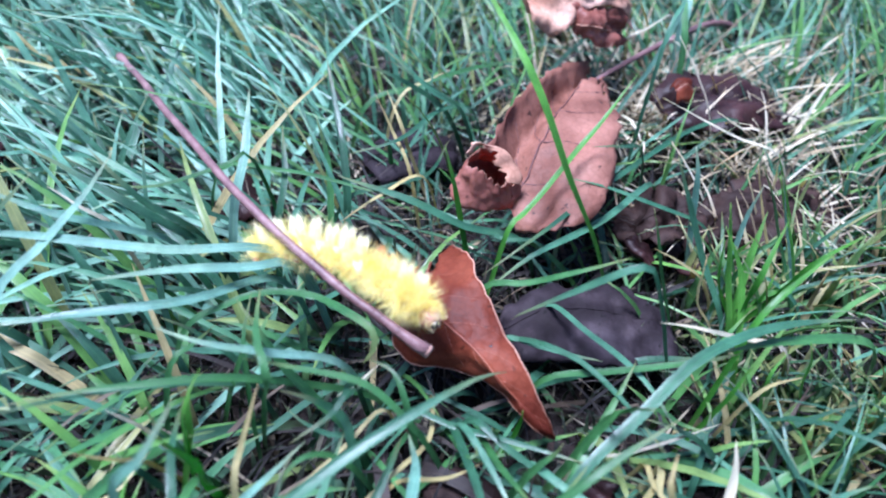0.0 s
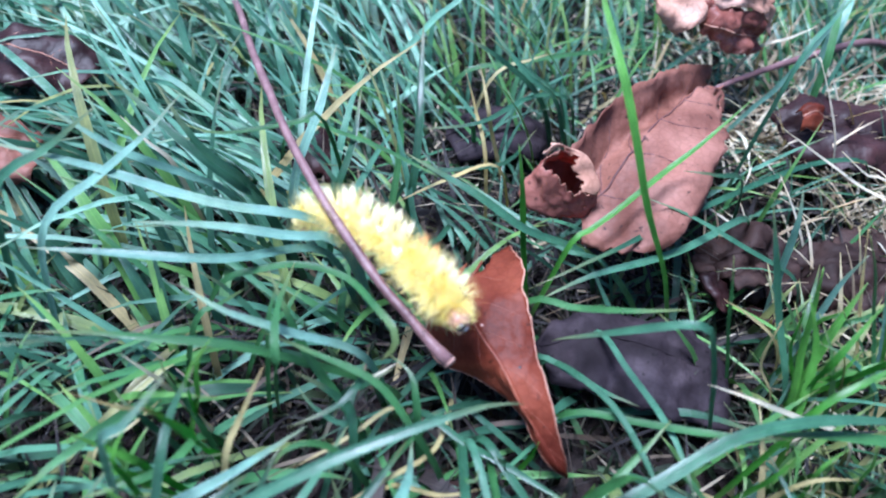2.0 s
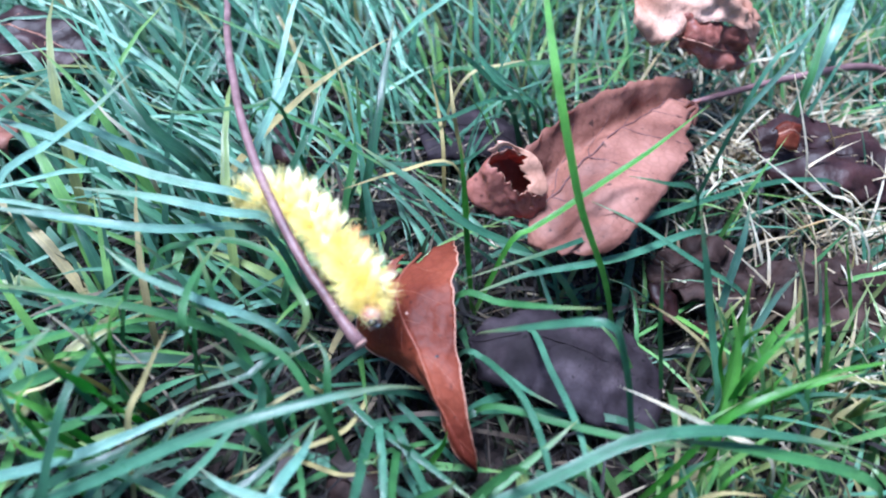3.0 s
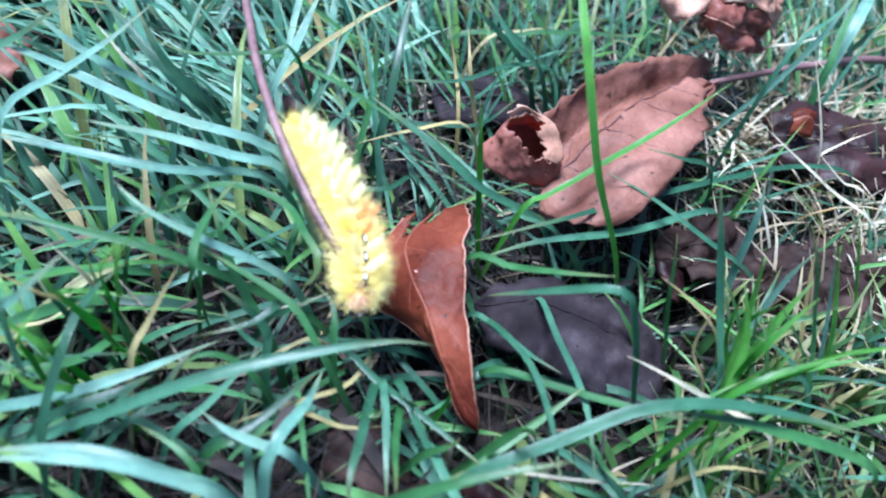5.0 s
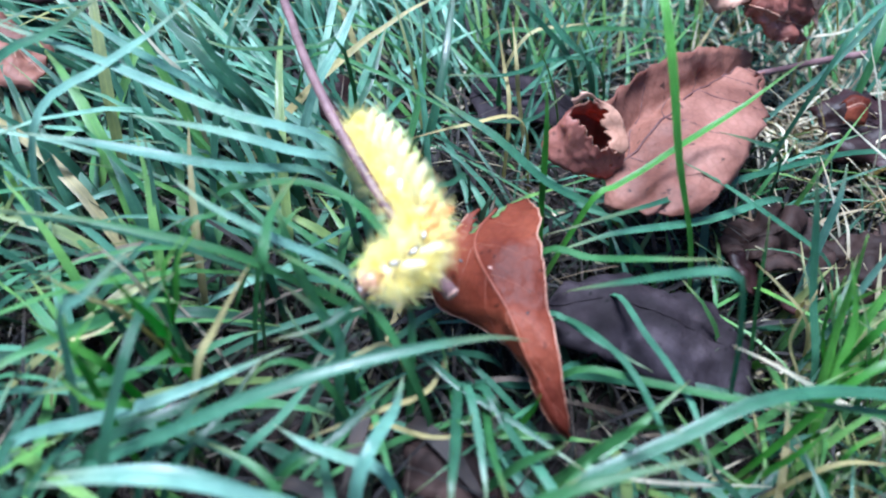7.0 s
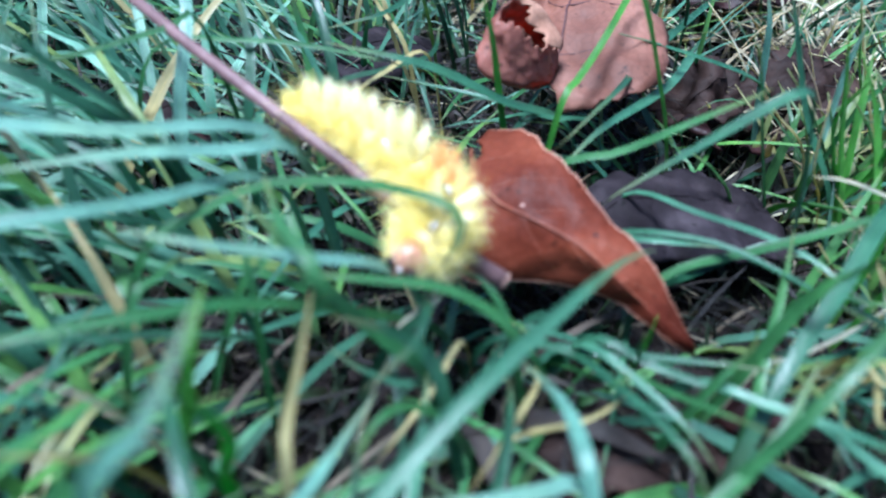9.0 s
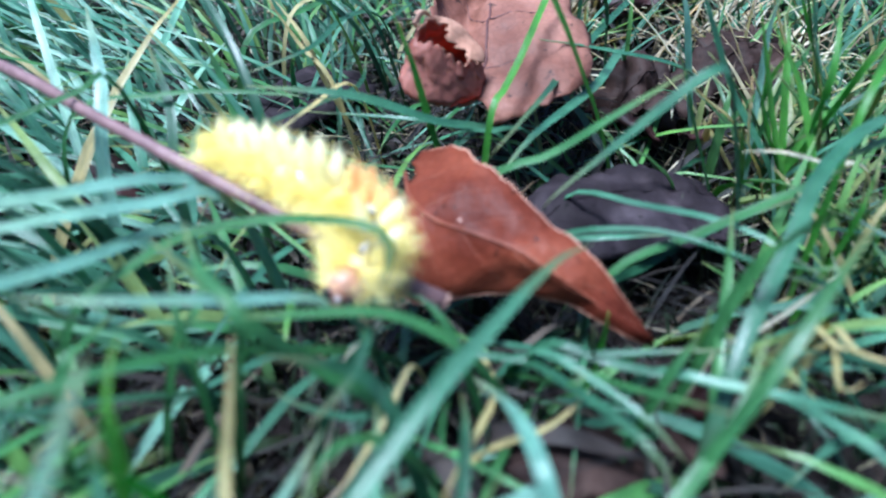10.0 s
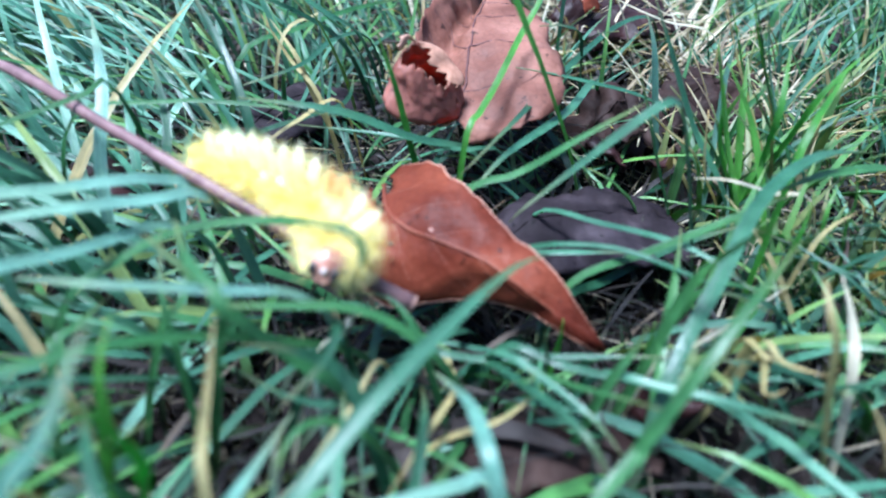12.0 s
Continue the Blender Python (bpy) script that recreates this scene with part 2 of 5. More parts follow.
# ---- geometry helpers ----


def spline(points, n):
    """n places along a smooth curve through the points (Catmull-Rom, even in arc length)."""
    P = np.array(points, float)
    P = np.vstack([2 * P[0] - P[1], P, 2 * P[-1] - P[-2]])
    out = []
    for i in range(1, len(P) - 2):
        for u in np.linspace(0, 1, 12, endpoint=False):
            a, b, c, d = P[i - 1], P[i], P[i + 1], P[i + 2]
            out.append(0.5 * (2 * b + (c - a) * u + (2 * a - 5 * b + 4 * c - d) * u * u + (3 * b - a - 3 * c + d) * u ** 3))
    out.append(P[-2])
    out = np.array(out)
    s = np.r_[0, np.cumsum(np.linalg.norm(np.diff(out, axis=0), axis=1))]
    t = np.linspace(0, s[-1], n)
    return np.stack([np.interp(t, s, out[:, k]) for k in range(3)], 1)


def mesh_of(name, verts, faces, uvs=None, smooth=True, crisp=False):
    me = bpy.data.meshes.new(name)
    me.from_pydata([tuple(v) for v in verts], [], faces)
    if uvs is not None:
        layer = me.uv_layers.new(name="uv")
        idx = np.empty(len(me.loops), np.int32)
        me.loops.foreach_get("vertex_index", idx)
        layer.data.foreach_set("uv", np.asarray(uvs, np.float32)[idx].ravel())
    if smooth:
        me.polygons.foreach_set("use_smooth", [True] * len(me.polygons))
    if crisp:
        ends = np.empty(len(me.edges) * 2, np.int32)
        me.edges.foreach_get("vertices", ends)
        ends = ends.reshape(-1, 2) % 4
        edge = me.attributes.new("sharp_edge", "BOOLEAN", "EDGE")
        edge.data.foreach_set("value", (ends[:, 0] == ends[:, 1]) & (ends[:, 0] % 2 == 0))
    me.update()
    return me


def part(name, me, material, parent=None, label=""):
    """Links a mesh as one object, under a thing or part if given."""
    ob = new(name, me)
    if material and not me.materials:
        me.materials.append(material)
    if parent:
        ob.parent = parent
    return tagged(ob, label)


def unit(v):
    return v / (np.linalg.norm(v, axis=-1, keepdims=True) + 1e-12)


def blade_arrays(C, width, up, keel=0.22, thick=0.00018, tip=0.55, twist=0.0):
    """A grass blade along the centre line C: V-shaped, closed, tapering to the last point."""
    n = len(C)
    T = unit(np.gradient(C, axis=0))
    side = unit(np.cross(T, up))
    nor = np.cross(side, T)
    v = np.linspace(0, 1, n)
    if twist:
        a = (v * twist)[:, None]
        side, nor = side * np.cos(a) + nor * np.sin(a), nor * np.cos(a) - side * np.sin(a)
    w = width / 2 * np.minimum(0.75 + 0.6 * v, 1.0) * np.clip((1 - v) / (1 - tip), 0.02, 1) ** 0.75
    w = w[:, None]
    L, R = C + side * w + nor * w * keel, C - side * w + nor * w * keel
    A, B = C - nor * w * 0.05 + nor * thick, C - nor * w * 0.05 - nor * thick
    V = np.stack([L, A, R, B], 1).reshape(-1, 3)
    U = np.stack([np.stack([np.full(n, x), v], 1) for x in (0.0, 0.5, 1.0, 0.5)], 1).reshape(-1, 2)
    F = []
    for i in range(n - 1):
        a, b = i * 4, i * 4 + 4
        F += [(a + k, a + (k + 1) % 4, b + (k + 1) % 4, b + k) for k in range(4)]
    F += [(3, 2, 1, 0), (n * 4 - 4, n * 4 - 3, n * 4 - 2, n * 4 - 1)]
    return V, F, U


def tube_arrays(C, radii, sides=8, squash=1.0):
    """A closed tube of changing radius along C."""
    n = len(C)
    T = unit(np.gradient(C, axis=0))
    ref = np.array([0.0, 0.0, 1.0]) if abs(T[0, 2]) < 0.9 else np.array([1.0, 0, 0])
    X = unit(np.cross(T, ref))
    Y = np.cross(X, T)
    a = np.linspace(0, 2 * np.pi, sides, endpoint=False)
    r = np.asarray(radii, float).reshape(-1, 1, 1) * np.ones((n, 1, 1))
    V = C[:, None] + r * (X[:, None] * np.cos(a)[None, :, None] + Y[:, None] * np.sin(a)[None, :, None] * squash)
    F = []
    for i in range(n - 1):
        for k in range(sides):
            F.append((i * sides + k, i * sides + (k + 1) % sides, (i + 1) * sides + (k + 1) % sides, (i + 1) * sides + k))
    F += [tuple(range(sides))[::-1], tuple((n - 1) * sides + k for k in range(sides))]
    return V.reshape(-1, 3), F


def sheet(G, thick, mask=None):
    """A closed thin shell over a grid of places G (n, m, 3); mask (n-1, m-1) leaves out torn cells."""
    n, m = G.shape[:2]
    du, dv = np.gradient(G, axis=0), np.gradient(G, axis=1)
    N = unit(np.cross(du, dv))
    V = np.concatenate([(G + N * thick / 2).reshape(-1, 3), (G - N * thick / 2).reshape(-1, 3)])
    keep = np.ones((n - 1, m - 1), bool) if mask is None else mask
    F, edges = [], {}
    o = n * m
    for i in range(n - 1):
        for j in range(m - 1):
            if keep[i, j]:
                q = (i * m + j, (i + 1) * m + j, (i + 1) * m + j + 1, i * m + j + 1)
                F.append(q)
                F.append(tuple(o + k for k in q[::-1]))
                for a, b in zip(q, q[1:] + q[:1]):
                    edges[(a, b)] = 1
    for a, b in edges:
        if (b, a) not in edges:
            F.append((b, a, o + a, o + b))
    return V, F


def leaf_grid(left, mid, right, n, m, cup=(0.0, 0.0), wrinkle=0.0, ragged=0.0, seed=1, scale=120.0):
    """A leaf surface between a left edge, a midrib and a right edge, each a curve through a few places in mm."""
    L, M, R = (spline(np.array(c, float) * MM, n) for c in (left, mid, right))
    half = m // 2
    G = np.zeros((n, 2 * half + 1, 3))
    for j in range(half + 1):
        w = j / half
        arch = np.array([0, 0, 1.0]) * MM * np.sin(np.pi * w)
        G[:, half - j] = M + (L - M) * w + arch * cup[0]
        G[:, half + j] = M + (R - M) * w + arch * cup[1]
    du, dv = np.gradient(G, axis=0), np.gradient(G, axis=1)
    N = unit(np.cross(du, dv))
    for i in range(n):
        for j in range(2 * half + 1):
            p = Vector(G[i, j] * scale) + Vector((seed * 7.3, 0, 0))
            G[i, j] += N[i, j] * wrinkle * MM * (noise.noise(p) + 0.5 * noise.noise(p * 2.7))
            edge = max(abs(j - half) / half, 1 - i / 3 if i < 3 else 0)
            if edge > 0.85 and ragged:
                q = Vector(G[i, j] * 380) + Vector((0, seed * 3.1, 0))
                G[i, j] += (M[min(i + 1, n - 1)] - G[i, j]) * ragged * max(0, noise.noise(q) + 0.15) * (edge - 0.85) / 0.15
    return G


def vein(G, i0, j0, i1, j1, r0, r1, lift, count=10):
    """A raised vein over the surface G from one grid place to another."""
    n, m = G.shape[:2]
    I, J = np.linspace(i0, i1, count), np.linspace(j0, j1, count)
    N = unit(np.cross(np.gradient(G, axis=0), np.gradient(G, axis=1)))
    C = []
    for a, b in zip(I, J):
        ia, jb = min(int(a), n - 2), min(int(b), m - 2)
        fa, fb = a - ia, b - jb
        p = (G[ia, jb] * (1 - fa) + G[ia + 1, jb] * fa) * (1 - fb) + (G[ia, jb + 1] * (1 - fa) + G[ia + 1, jb + 1] * fa) * fb
        C.append(p + N[ia, jb] * lift)
    return tube_arrays(np.array(C), np.linspace(r0, r1, count), 6)




def leaf_thing(name, G, material, label, vein_mat, rib=0.5, side_veins=6, rim=0.0, thick=0.25, mask=None, vein_size=0.3):
    """A dead leaf: blade, midrib, each side vein, and a rolled rim where it has one."""
    at = Vector(G.reshape(-1, 3).mean(0))
    H = G - np.array(at)
    n, m = H.shape[:2]
    half = m // 2
    flip = 1 if np.cross(np.gradient(H, axis=0), np.gradient(H, axis=1))[..., 2].mean() > 0 else -1
    thing = new(name)
    thing.location = at
    tagged(thing, label, "leaf")
    part("leaf_blade", mesh_of("leaf_blade", *sheet(H, thick * MM, mask)), material, thing)
    if rib:
        v, f = vein(H, 0, half, n - 1, half, rib * MM, rib * 0.35 * MM, flip * 0.2 * MM, 24)
        part("midrib", mesh_of("midrib", v, f), vein_mat, thing)
    for k in range(side_veins):
        a = 1 + (n - 5) * (k + 0.4) / max(1, side_veins)
        for s in (-1, 1):
            v, f = vein(H, a, half, min(n - 2, a + n * 0.2), half + s * half * 0.86, vein_size * rib * MM, 0.4 * vein_size * rib * MM, flip * 0.1 * MM)
            part("side_vein", mesh_of("side_vein", v, f), vein_mat, thing)
    if rim:
        for j in (0, m - 1):
            E = H[:, j]
            v, f = tube_arrays(E, np.full(n, rim * MM), 6)
            part("leaf_rim", mesh_of("leaf_rim", v, f), M_RIM, thing, "paler dry leaf margin")
    return thing


# ---- ground ----


def ground():
    """One sheet of soil to the horizon, uneven and close-meshed near the middle."""
    near = np.linspace(-0.3, 0.3, 121)
    far = np.array([0.36, 0.45, 0.6, 1, 2, 5, 15, 50, 150, 500, 1500])
    ax = np.r_[-far[::-1], near, far]
    n = len(ax)
    V = []
    for y in ax:
        for x in ax:
            p = Vector((x * 38, y * 38, 0))
            fall = 1.0 if max(abs(x), abs(y)) < 1 else 0.3
            V.append((x, y + 0.04, -0.016 + fall * (0.0035 * noise.noise(p) + 0.0018 * noise.noise(p * 3.1))))
    F = [(j * n + i, j * n + i + 1, (j + 1) * n + i + 1, (j + 1) * n + i) for j in range(n - 1) for i in range(n - 1)]
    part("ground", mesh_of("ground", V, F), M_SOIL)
    tagged(bpy.data.objects["ground"], "brown crumbly soil under the grass, darkened as if in shade", "ground", kind="structure")


ground()

# ---- leaves ----
# rust-red leaf under the caterpillar: folded along the midrib, torn at its base, pointed tip bent down
rust = leaf_grid(
    [(-4, 24, 8), (-7, 15, 2), (-4.5, 10.2, -2), (3.2, 7.0, -0.3), (9.2, 5.0, 0.2), (12.8, 2.4, 0.7), (16.7, -1.5, 0.6), (20.2, -4.6, -0.8), (24.5, -5.4, -4)],
    [(0, 29, 6.5), (-1, 20, 7.6), (1.2, 14.0, 8.2), (9.3, 5.8, 7.4), (14.2, 0.9, 4.9), (19.6, -3.4, 0.8), (24.6, -5.2, -4)],
    [(4.5, 36, 5.5), (8, 28, 10.5), (9.8, 20.2, 12.0), (12.6, 13.9, 10.6), (15.0, 8.7, 8.3), (18.0, 3.3, 6.6), (20.7, -0.9, 2.2), (24.7, -5, -4)],
    44, 23, (1.2, 0.4), 1.1, 0.10, 3)
base_tear = np.ones((43, 22), bool)
base_tear[:5, 7:11] = False
base_tear[:3, 5:15] = False
base_tear[5:7, 8:10] = False
base_tear[3, 12:14] = False
leaf_thing("fallen_leaf", rust, M_RUST, "folded rust-red dead leaf with pointed tip lying on grass", M_RUST_VEIN, 0.34, 6, 0.2, 0.25, base_tear, 0.32)
rust_leaf = bpy.data.objects["fallen_leaf"]
for name, spot, size, mat, label in (("speck", (16, 12), 0.27, M_STEM_CUT, "small whitish speck"), ("speck", (12, 7), 0.4, M_BLACK, "small dark speck"), ("speck", (25, 15), 0.25, M_BLACK, "small dark speck")):
    me = bpy.data.meshes.new(name)
    bm = bmesh.new()
    bmesh.ops.create_icosphere(bm, subdivisions=2, radius=1.0)
    for v in bm.verts:
        k = 1 + 0.35 * noise.noise(v.co * 2.0)
        v.co = Vector((v.co.x * k * 1.3, v.co.y * k, v.co.z * 0.45)) * size * MM
    bm.to_mesh(me)
    bm.free()
    part(name, me, mat, rust_leaf, label).location = Vector(rust[spot]) - rust_leaf.location + Vector((0, 0, 0.15 * MM))

# broad tan leaf behind it
tan = leaf_grid(
    [(11, 57, 15), (15.2, 68.5, 17.5), (24.5, 88, 17), (35.5, 106, 12.5), (44, 116, 8)],
    [(17, 47, 8), (24, 62, 14), (32, 80, 15.5), (40, 97, 12), (47, 108, 7)],
    [(19, 43, 4), (27, 38.5, 8), (35.5, 41.5, 11), (42.5, 57.5, 12.5), (46.5, 80, 12), (47, 107, 7)],
    44, 25, (-6.5, 1.2), 2.2, 0.14, 5, 85.0)
for i in range(44):
    for j in range(25):
        side = abs(j - 12) / 12
        fold = (i / 43 * 6 - 1.6 * side) % 1.0
        tan[i, j] += np.array([-0.25, -0.3, 0.9]) * MM * (1.5 * side * (1 - side * 0.4) * (abs(2 * fold - 1) - 0.5) + 0.5 * noise.noise(Vector((i * 0.35, j * 0.35, 3))))
tears = np.ones((43, 24), bool)
tears[29:36, 21:] = False
tears[33:39, 19] = False
tears[35:43, 16] = False
tears[37:43, 15] = False
tears[40:43, 17:] = False
tears[38:40, 22:] = False
tears[39:43, 5:7] = False
tears[36:40, 5] = False
tears[41:43, 2:5] = False
tan_leaf = leaf_thing("fallen_leaf", tan, M_TAN, "broad curled tan-brown dead leaf with torn edges on grass", M_TAN_VEIN, 0.27, 5, 0.0, 0.3, tears, 0.7)


def leaf_roll(thing):
    """The leaf's rolled-up corner: a ragged cup with a flared lower margin, and a pale torn flap over its mouth."""
    n, m = 30, 84
    here = np.array(thing.location)
    rim = [(7.2, 46.8, 20.4), (8.8, 45.6, 19.4), (11.6, 45.2, 17.0), (16.4, 46.6, 14.4), (18.4, 49.4, 14.2), (14.6, 52.2, 18.4), (9.6, 50.0, 21.2), (7.2, 46.8, 20.4)]
    low = [(3.6, 45.2, 14.0), (6.6, 42.6, 11.0), (13.2, 43.8, 9.2), (18.6, 48.0, 7.6), (19.4, 53.0, 9.0), (15.0, 56.6, 12.5), (7.6, 53.6, 15.5), (3.6, 45.2, 14.0)]
    toe = [tuple(np.array(p) * 0.25 + np.array([12.5, 50.5, 5.0]) * 0.75) for p in low]
    A, B, D = (spline(np.array(c) * MM, m) for c in (rim, low, toe))
    mid = np.array([12.5, 48.6, 15.5]) * MM
    G = np.zeros((n, m, 3))
    tear = np.zeros((n, m))
    for i in range(n):
        u = i / (n - 1)
        w, q = min(u / 0.6, 1.0), max(0.0, (u - 0.6) / 0.4)
        for j in range(m):
            a = 2 * np.pi * j / (m - 1)
            r = Vector((math.cos(a), math.sin(a), 0))
            p = A[j] * (1 - w) + B[j] * w
            p = p * (1 - q) + D[j] * q
            p = p + unit(p - mid) * MM * (0.9 * noise.noise(r * 2.2 + Vector((0, 0, u * 4))) + 0.45 * noise.noise(r * 6 + Vector((3, 0, u * 9))))
            p = p + (A[j] - B[j]) * max(0.0, 1 - w / 0.5) * (0.26 * noise.noise(r * 2.2 + Vector((1, 4, 0))) + 0.14 * noise.noise(r * 6.0 + Vector((7, 1, 0))))
            G[i, j] = p
            tear[i, j] = noise.noise(r * 2.4 + Vector((8, 3, u * 4.0))) + 0.25 * noise.noise(r * 7 + Vector((0, 3, u * 12)))
    G[:, -1] = G[:, 0]
    mask = ~((tear[:-1, :-1] > 0.55) & (np.arange(n - 1)[:, None] < 9))
    part("rolled_corner", mesh_of("rolled_corner", *sheet(G - here, 0.3 * MM, mask)), M_ROLL, thing, "ragged rolled-up leaf corner with holes")
    v, f = tube_arrays(G[0] - here, np.full(m, 0.13 * MM), 5)
    part("leaf_rim", mesh_of("leaf_rim", v, f), M_RIM, thing, "paler frayed margin")
    # torn flap folded in from the back of the mouth
    back = spline(np.array([(19.0, 48.6, 13.0), (19.2, 50.6, 14.4), (15.2, 53.0, 19.0), (9.6, 50.8, 21.8), (7.2, 47.8, 21.2)]) * MM, 90)
    F = np.zeros((14, 90, 3))
    ragged = np.ones((13, 89), bool)
    for i in range(14):
        for j in range(90):
            u = i / 13
            reach = min(max((back[j][0] / MM - 5.5) / 10, 0.25), 1.0) * 5.4 * MM
            p = back[j] + np.array([-1.0, -0.1, 0.06]) * reach * u + np.array([0.12, -0.65, 0.75]) * MM * 1.4 * math.sin(2.4 * u)
            F[i, j] = p + np.array([0.3, -0.6, 0.7]) * MM * 1.1 * noise.noise(Vector(p * 260))
            if i < 13 and j < 89:
                ragged[i, j] = u < 0.62 + 0.6 * noise.noise(Vector((j * 0.07, 2.3, 0))) + 0.25 * noise.noise(Vector((j * 0.21, 7.7, 0)))
    part("torn_flap", mesh_of("torn_flap", *sheet(F - here, 0.25 * MM, ragged)), M_PALE, thing, "pale torn flap of dry leaf")


def leaf_petiole(thing, pts, r0, r1):
    C = spline(np.array(pts, float) * MM - np.array(thing.location), 26)
    v, f = tube_arrays(C, np.linspace(r0, r1, 26) * MM, 8)
    part("petiole", mesh_of("petiole", v, f), M_STEM, thing, "thin red-brown leaf stalk")


leaf_roll(tan_leaf)
leaf_petiole(tan_leaf, [(45, 106, 7.5), (53, 116, 6.5), (70, 132, 7), (92, 152, 5), (112, 165, -6)], 0.75, 1.3)

# pale leaf curled over itself, further back: ruffled front margin, red-brown belly, hooked end
pale = leaf_grid(
    [(24, 126, 18), (34, 133, 20), (46, 137, 19), (56, 134, 14)],
    [(22, 117, 26), (33, 121, 31), (43, 121, 31), (54, 127, 22)],
    [(24.5, 110, 23), (30, 108, 19), (36, 111, 22), (43, 116, 25), (50, 120, 23), (57, 125, 14)],
    44, 29, (2.5, 2.2), 2.6, 0.16, 9, 190.0)
leaf_thing("fallen_leaf", pale, M_PALE, "pale tan dead leaf curled over itself in the grass", M_RIM, 0.3, 4, 0.16, 0.3)

pale_under = leaf_grid(
    [(33, 115, 24), (39, 116, 26), (46, 119, 25), (52, 124, 20)],
    [(35, 112, 21), (41, 112, 21), (46, 114, 19), (53, 121, 16)],
    [(38, 112, 18), (43, 111, 16), (48, 114, 13), (55, 122, 11)],
    30, 21, (1.2, 0.6), 3.4, 0.8, 12, 210.0)
leaf_thing("fallen_leaf", pale_under, M_ROLL, "crumpled rust-brown dead leaf under a pale one", M_RIM, 0.3, 3, 0.14, 0.3)

# dull flat leaf on the soil
dull = leaf_grid(
    [(17, 27, -3.5), (27, 33, -3), (40, 36, -5), (49, 34, -7.5)],
    [(14, 20, -3.5), (26, 25, -2.0), (40, 26, -3.4), (53, 25, -7.5)],
    [(19, 14, -6), (30, 13, -4.5), (42, 12, -4.5), (54, 15, -8)],
    34, 25, (0.9, 0.9), 2.4, 0.2, 15, 110.0)
leaf_thing("fallen_leaf", dull, M_PURPLE, "flat grey-purple rotting leaf on the soil", M_PURPLE, 0.2, 0, 0.0, 0.3)

# brown leaf beyond it
brown = leaf_grid(
    [(66, 64, -6), (76, 71, -1), (88, 75, -2), (106, 78, -8)],
    [(66, 57, -6), (78, 61, 0.5), (90, 64, -1), (108, 66, -8)],
    [(70, 50, -10), (79, 51, -7), (90, 53, -7), (106, 56, -10)],
    40, 25, (2.0, 2.0), 4.2, 0.5, 21, 170.0)
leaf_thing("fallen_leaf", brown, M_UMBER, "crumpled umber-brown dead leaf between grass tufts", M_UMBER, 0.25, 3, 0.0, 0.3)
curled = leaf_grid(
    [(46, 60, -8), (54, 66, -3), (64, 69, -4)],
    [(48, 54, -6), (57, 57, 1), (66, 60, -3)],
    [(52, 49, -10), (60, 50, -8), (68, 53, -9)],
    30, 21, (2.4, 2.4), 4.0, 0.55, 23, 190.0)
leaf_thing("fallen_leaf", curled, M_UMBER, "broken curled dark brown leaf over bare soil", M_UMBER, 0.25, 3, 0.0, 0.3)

# dark maroon leaf with an orange curled corner
maroon = leaf_grid(
    [(60, 108, 2), (72, 117, 4), (88, 122, 2), (104, 120, -4)],
    [(64, 102, 1), (76, 106, 4), (90, 109, 2), (104, 110, -4)],
    [(68, 94, -3), (78, 92, 0), (92, 96, -1), (104, 100, -5)],
    30, 21, (1.5, 1.5), 2.6, 0.4, 27, 150.0)
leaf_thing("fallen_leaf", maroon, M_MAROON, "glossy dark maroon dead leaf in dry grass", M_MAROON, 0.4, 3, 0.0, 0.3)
curl = leaf_grid(
    [(65.0, 102.8, 7.4), (67.4, 105.2, 9.2), (71.0, 105.8, 8.6)],
    [(66.2, 100.4, 8.6), (68.6, 101.6, 10.1), (71.6, 102.8, 8.6)],
    [(66.8, 98.0, 5.6), (69.2, 98.6, 6.2), (72.2, 100.4, 4.4)],
    14, 11, (1.2, 1.2), 1.2, 0.5, 31, 120.0)
leaf_thing("fallen_leaf", curl, M_RUST, "small orange-tan curled leaf scrap in dry grass", M_RIM, 0.25, 2, 0.12, 0.3)

# orange leaf at the edge of the tall grass, and a darker one behind
orange = leaf_grid(
    [(-128, 35, 6), (-116, 37, 9), (-101, 33, 5)],
    [(-126, 29, 7), (-114, 29, 10), (-98, 27, 5)],
    [(-122, 22, 3), (-110, 20, 5), (-97, 22, 2)],
    26, 19, (1.5, 1.5), 2.6, 0.5, 35, 150.0)
leaf_thing("fallen_leaf", orange, M_TAN, "orange-brown dead leaf half hidden in long grass", M_RIM, 0.4, 3, 0.12, 0.3)
back = leaf_grid(
    [(-136, 66, 4), (-122, 70, 8), (-106, 66, 4)],
    [(-136, 58, 5), (-122, 58, 9), (-104, 58, 4)],
    [(-130, 49, 3), (-118, 47, 6), (-106, 50, 3)],
    26, 19, (1.5, 1.5), 2.4, 0.4, 39, 150.0)
leaf_thing("fallen_leaf", back, M_MAROON, "dark red-brown dead leaf deep in the grass", M_RIM, 0.3, 2, 0.0, 0.3)

# rotting leaves low in the grass
low = leaf_grid(
    [(0, -8, -9), (8, -9, -7), (16, -12, -9)],
    [(0, -14, -8), (9, -15, -6), (18, -18, -9)],
    [(3, -20, -10), (11, -22, -8), (18, -24, -10)],
    18, 13, (1.2, 1.2), 2.2, 0.5, 43, 90.0)
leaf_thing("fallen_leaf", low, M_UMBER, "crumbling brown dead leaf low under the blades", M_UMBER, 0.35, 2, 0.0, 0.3)
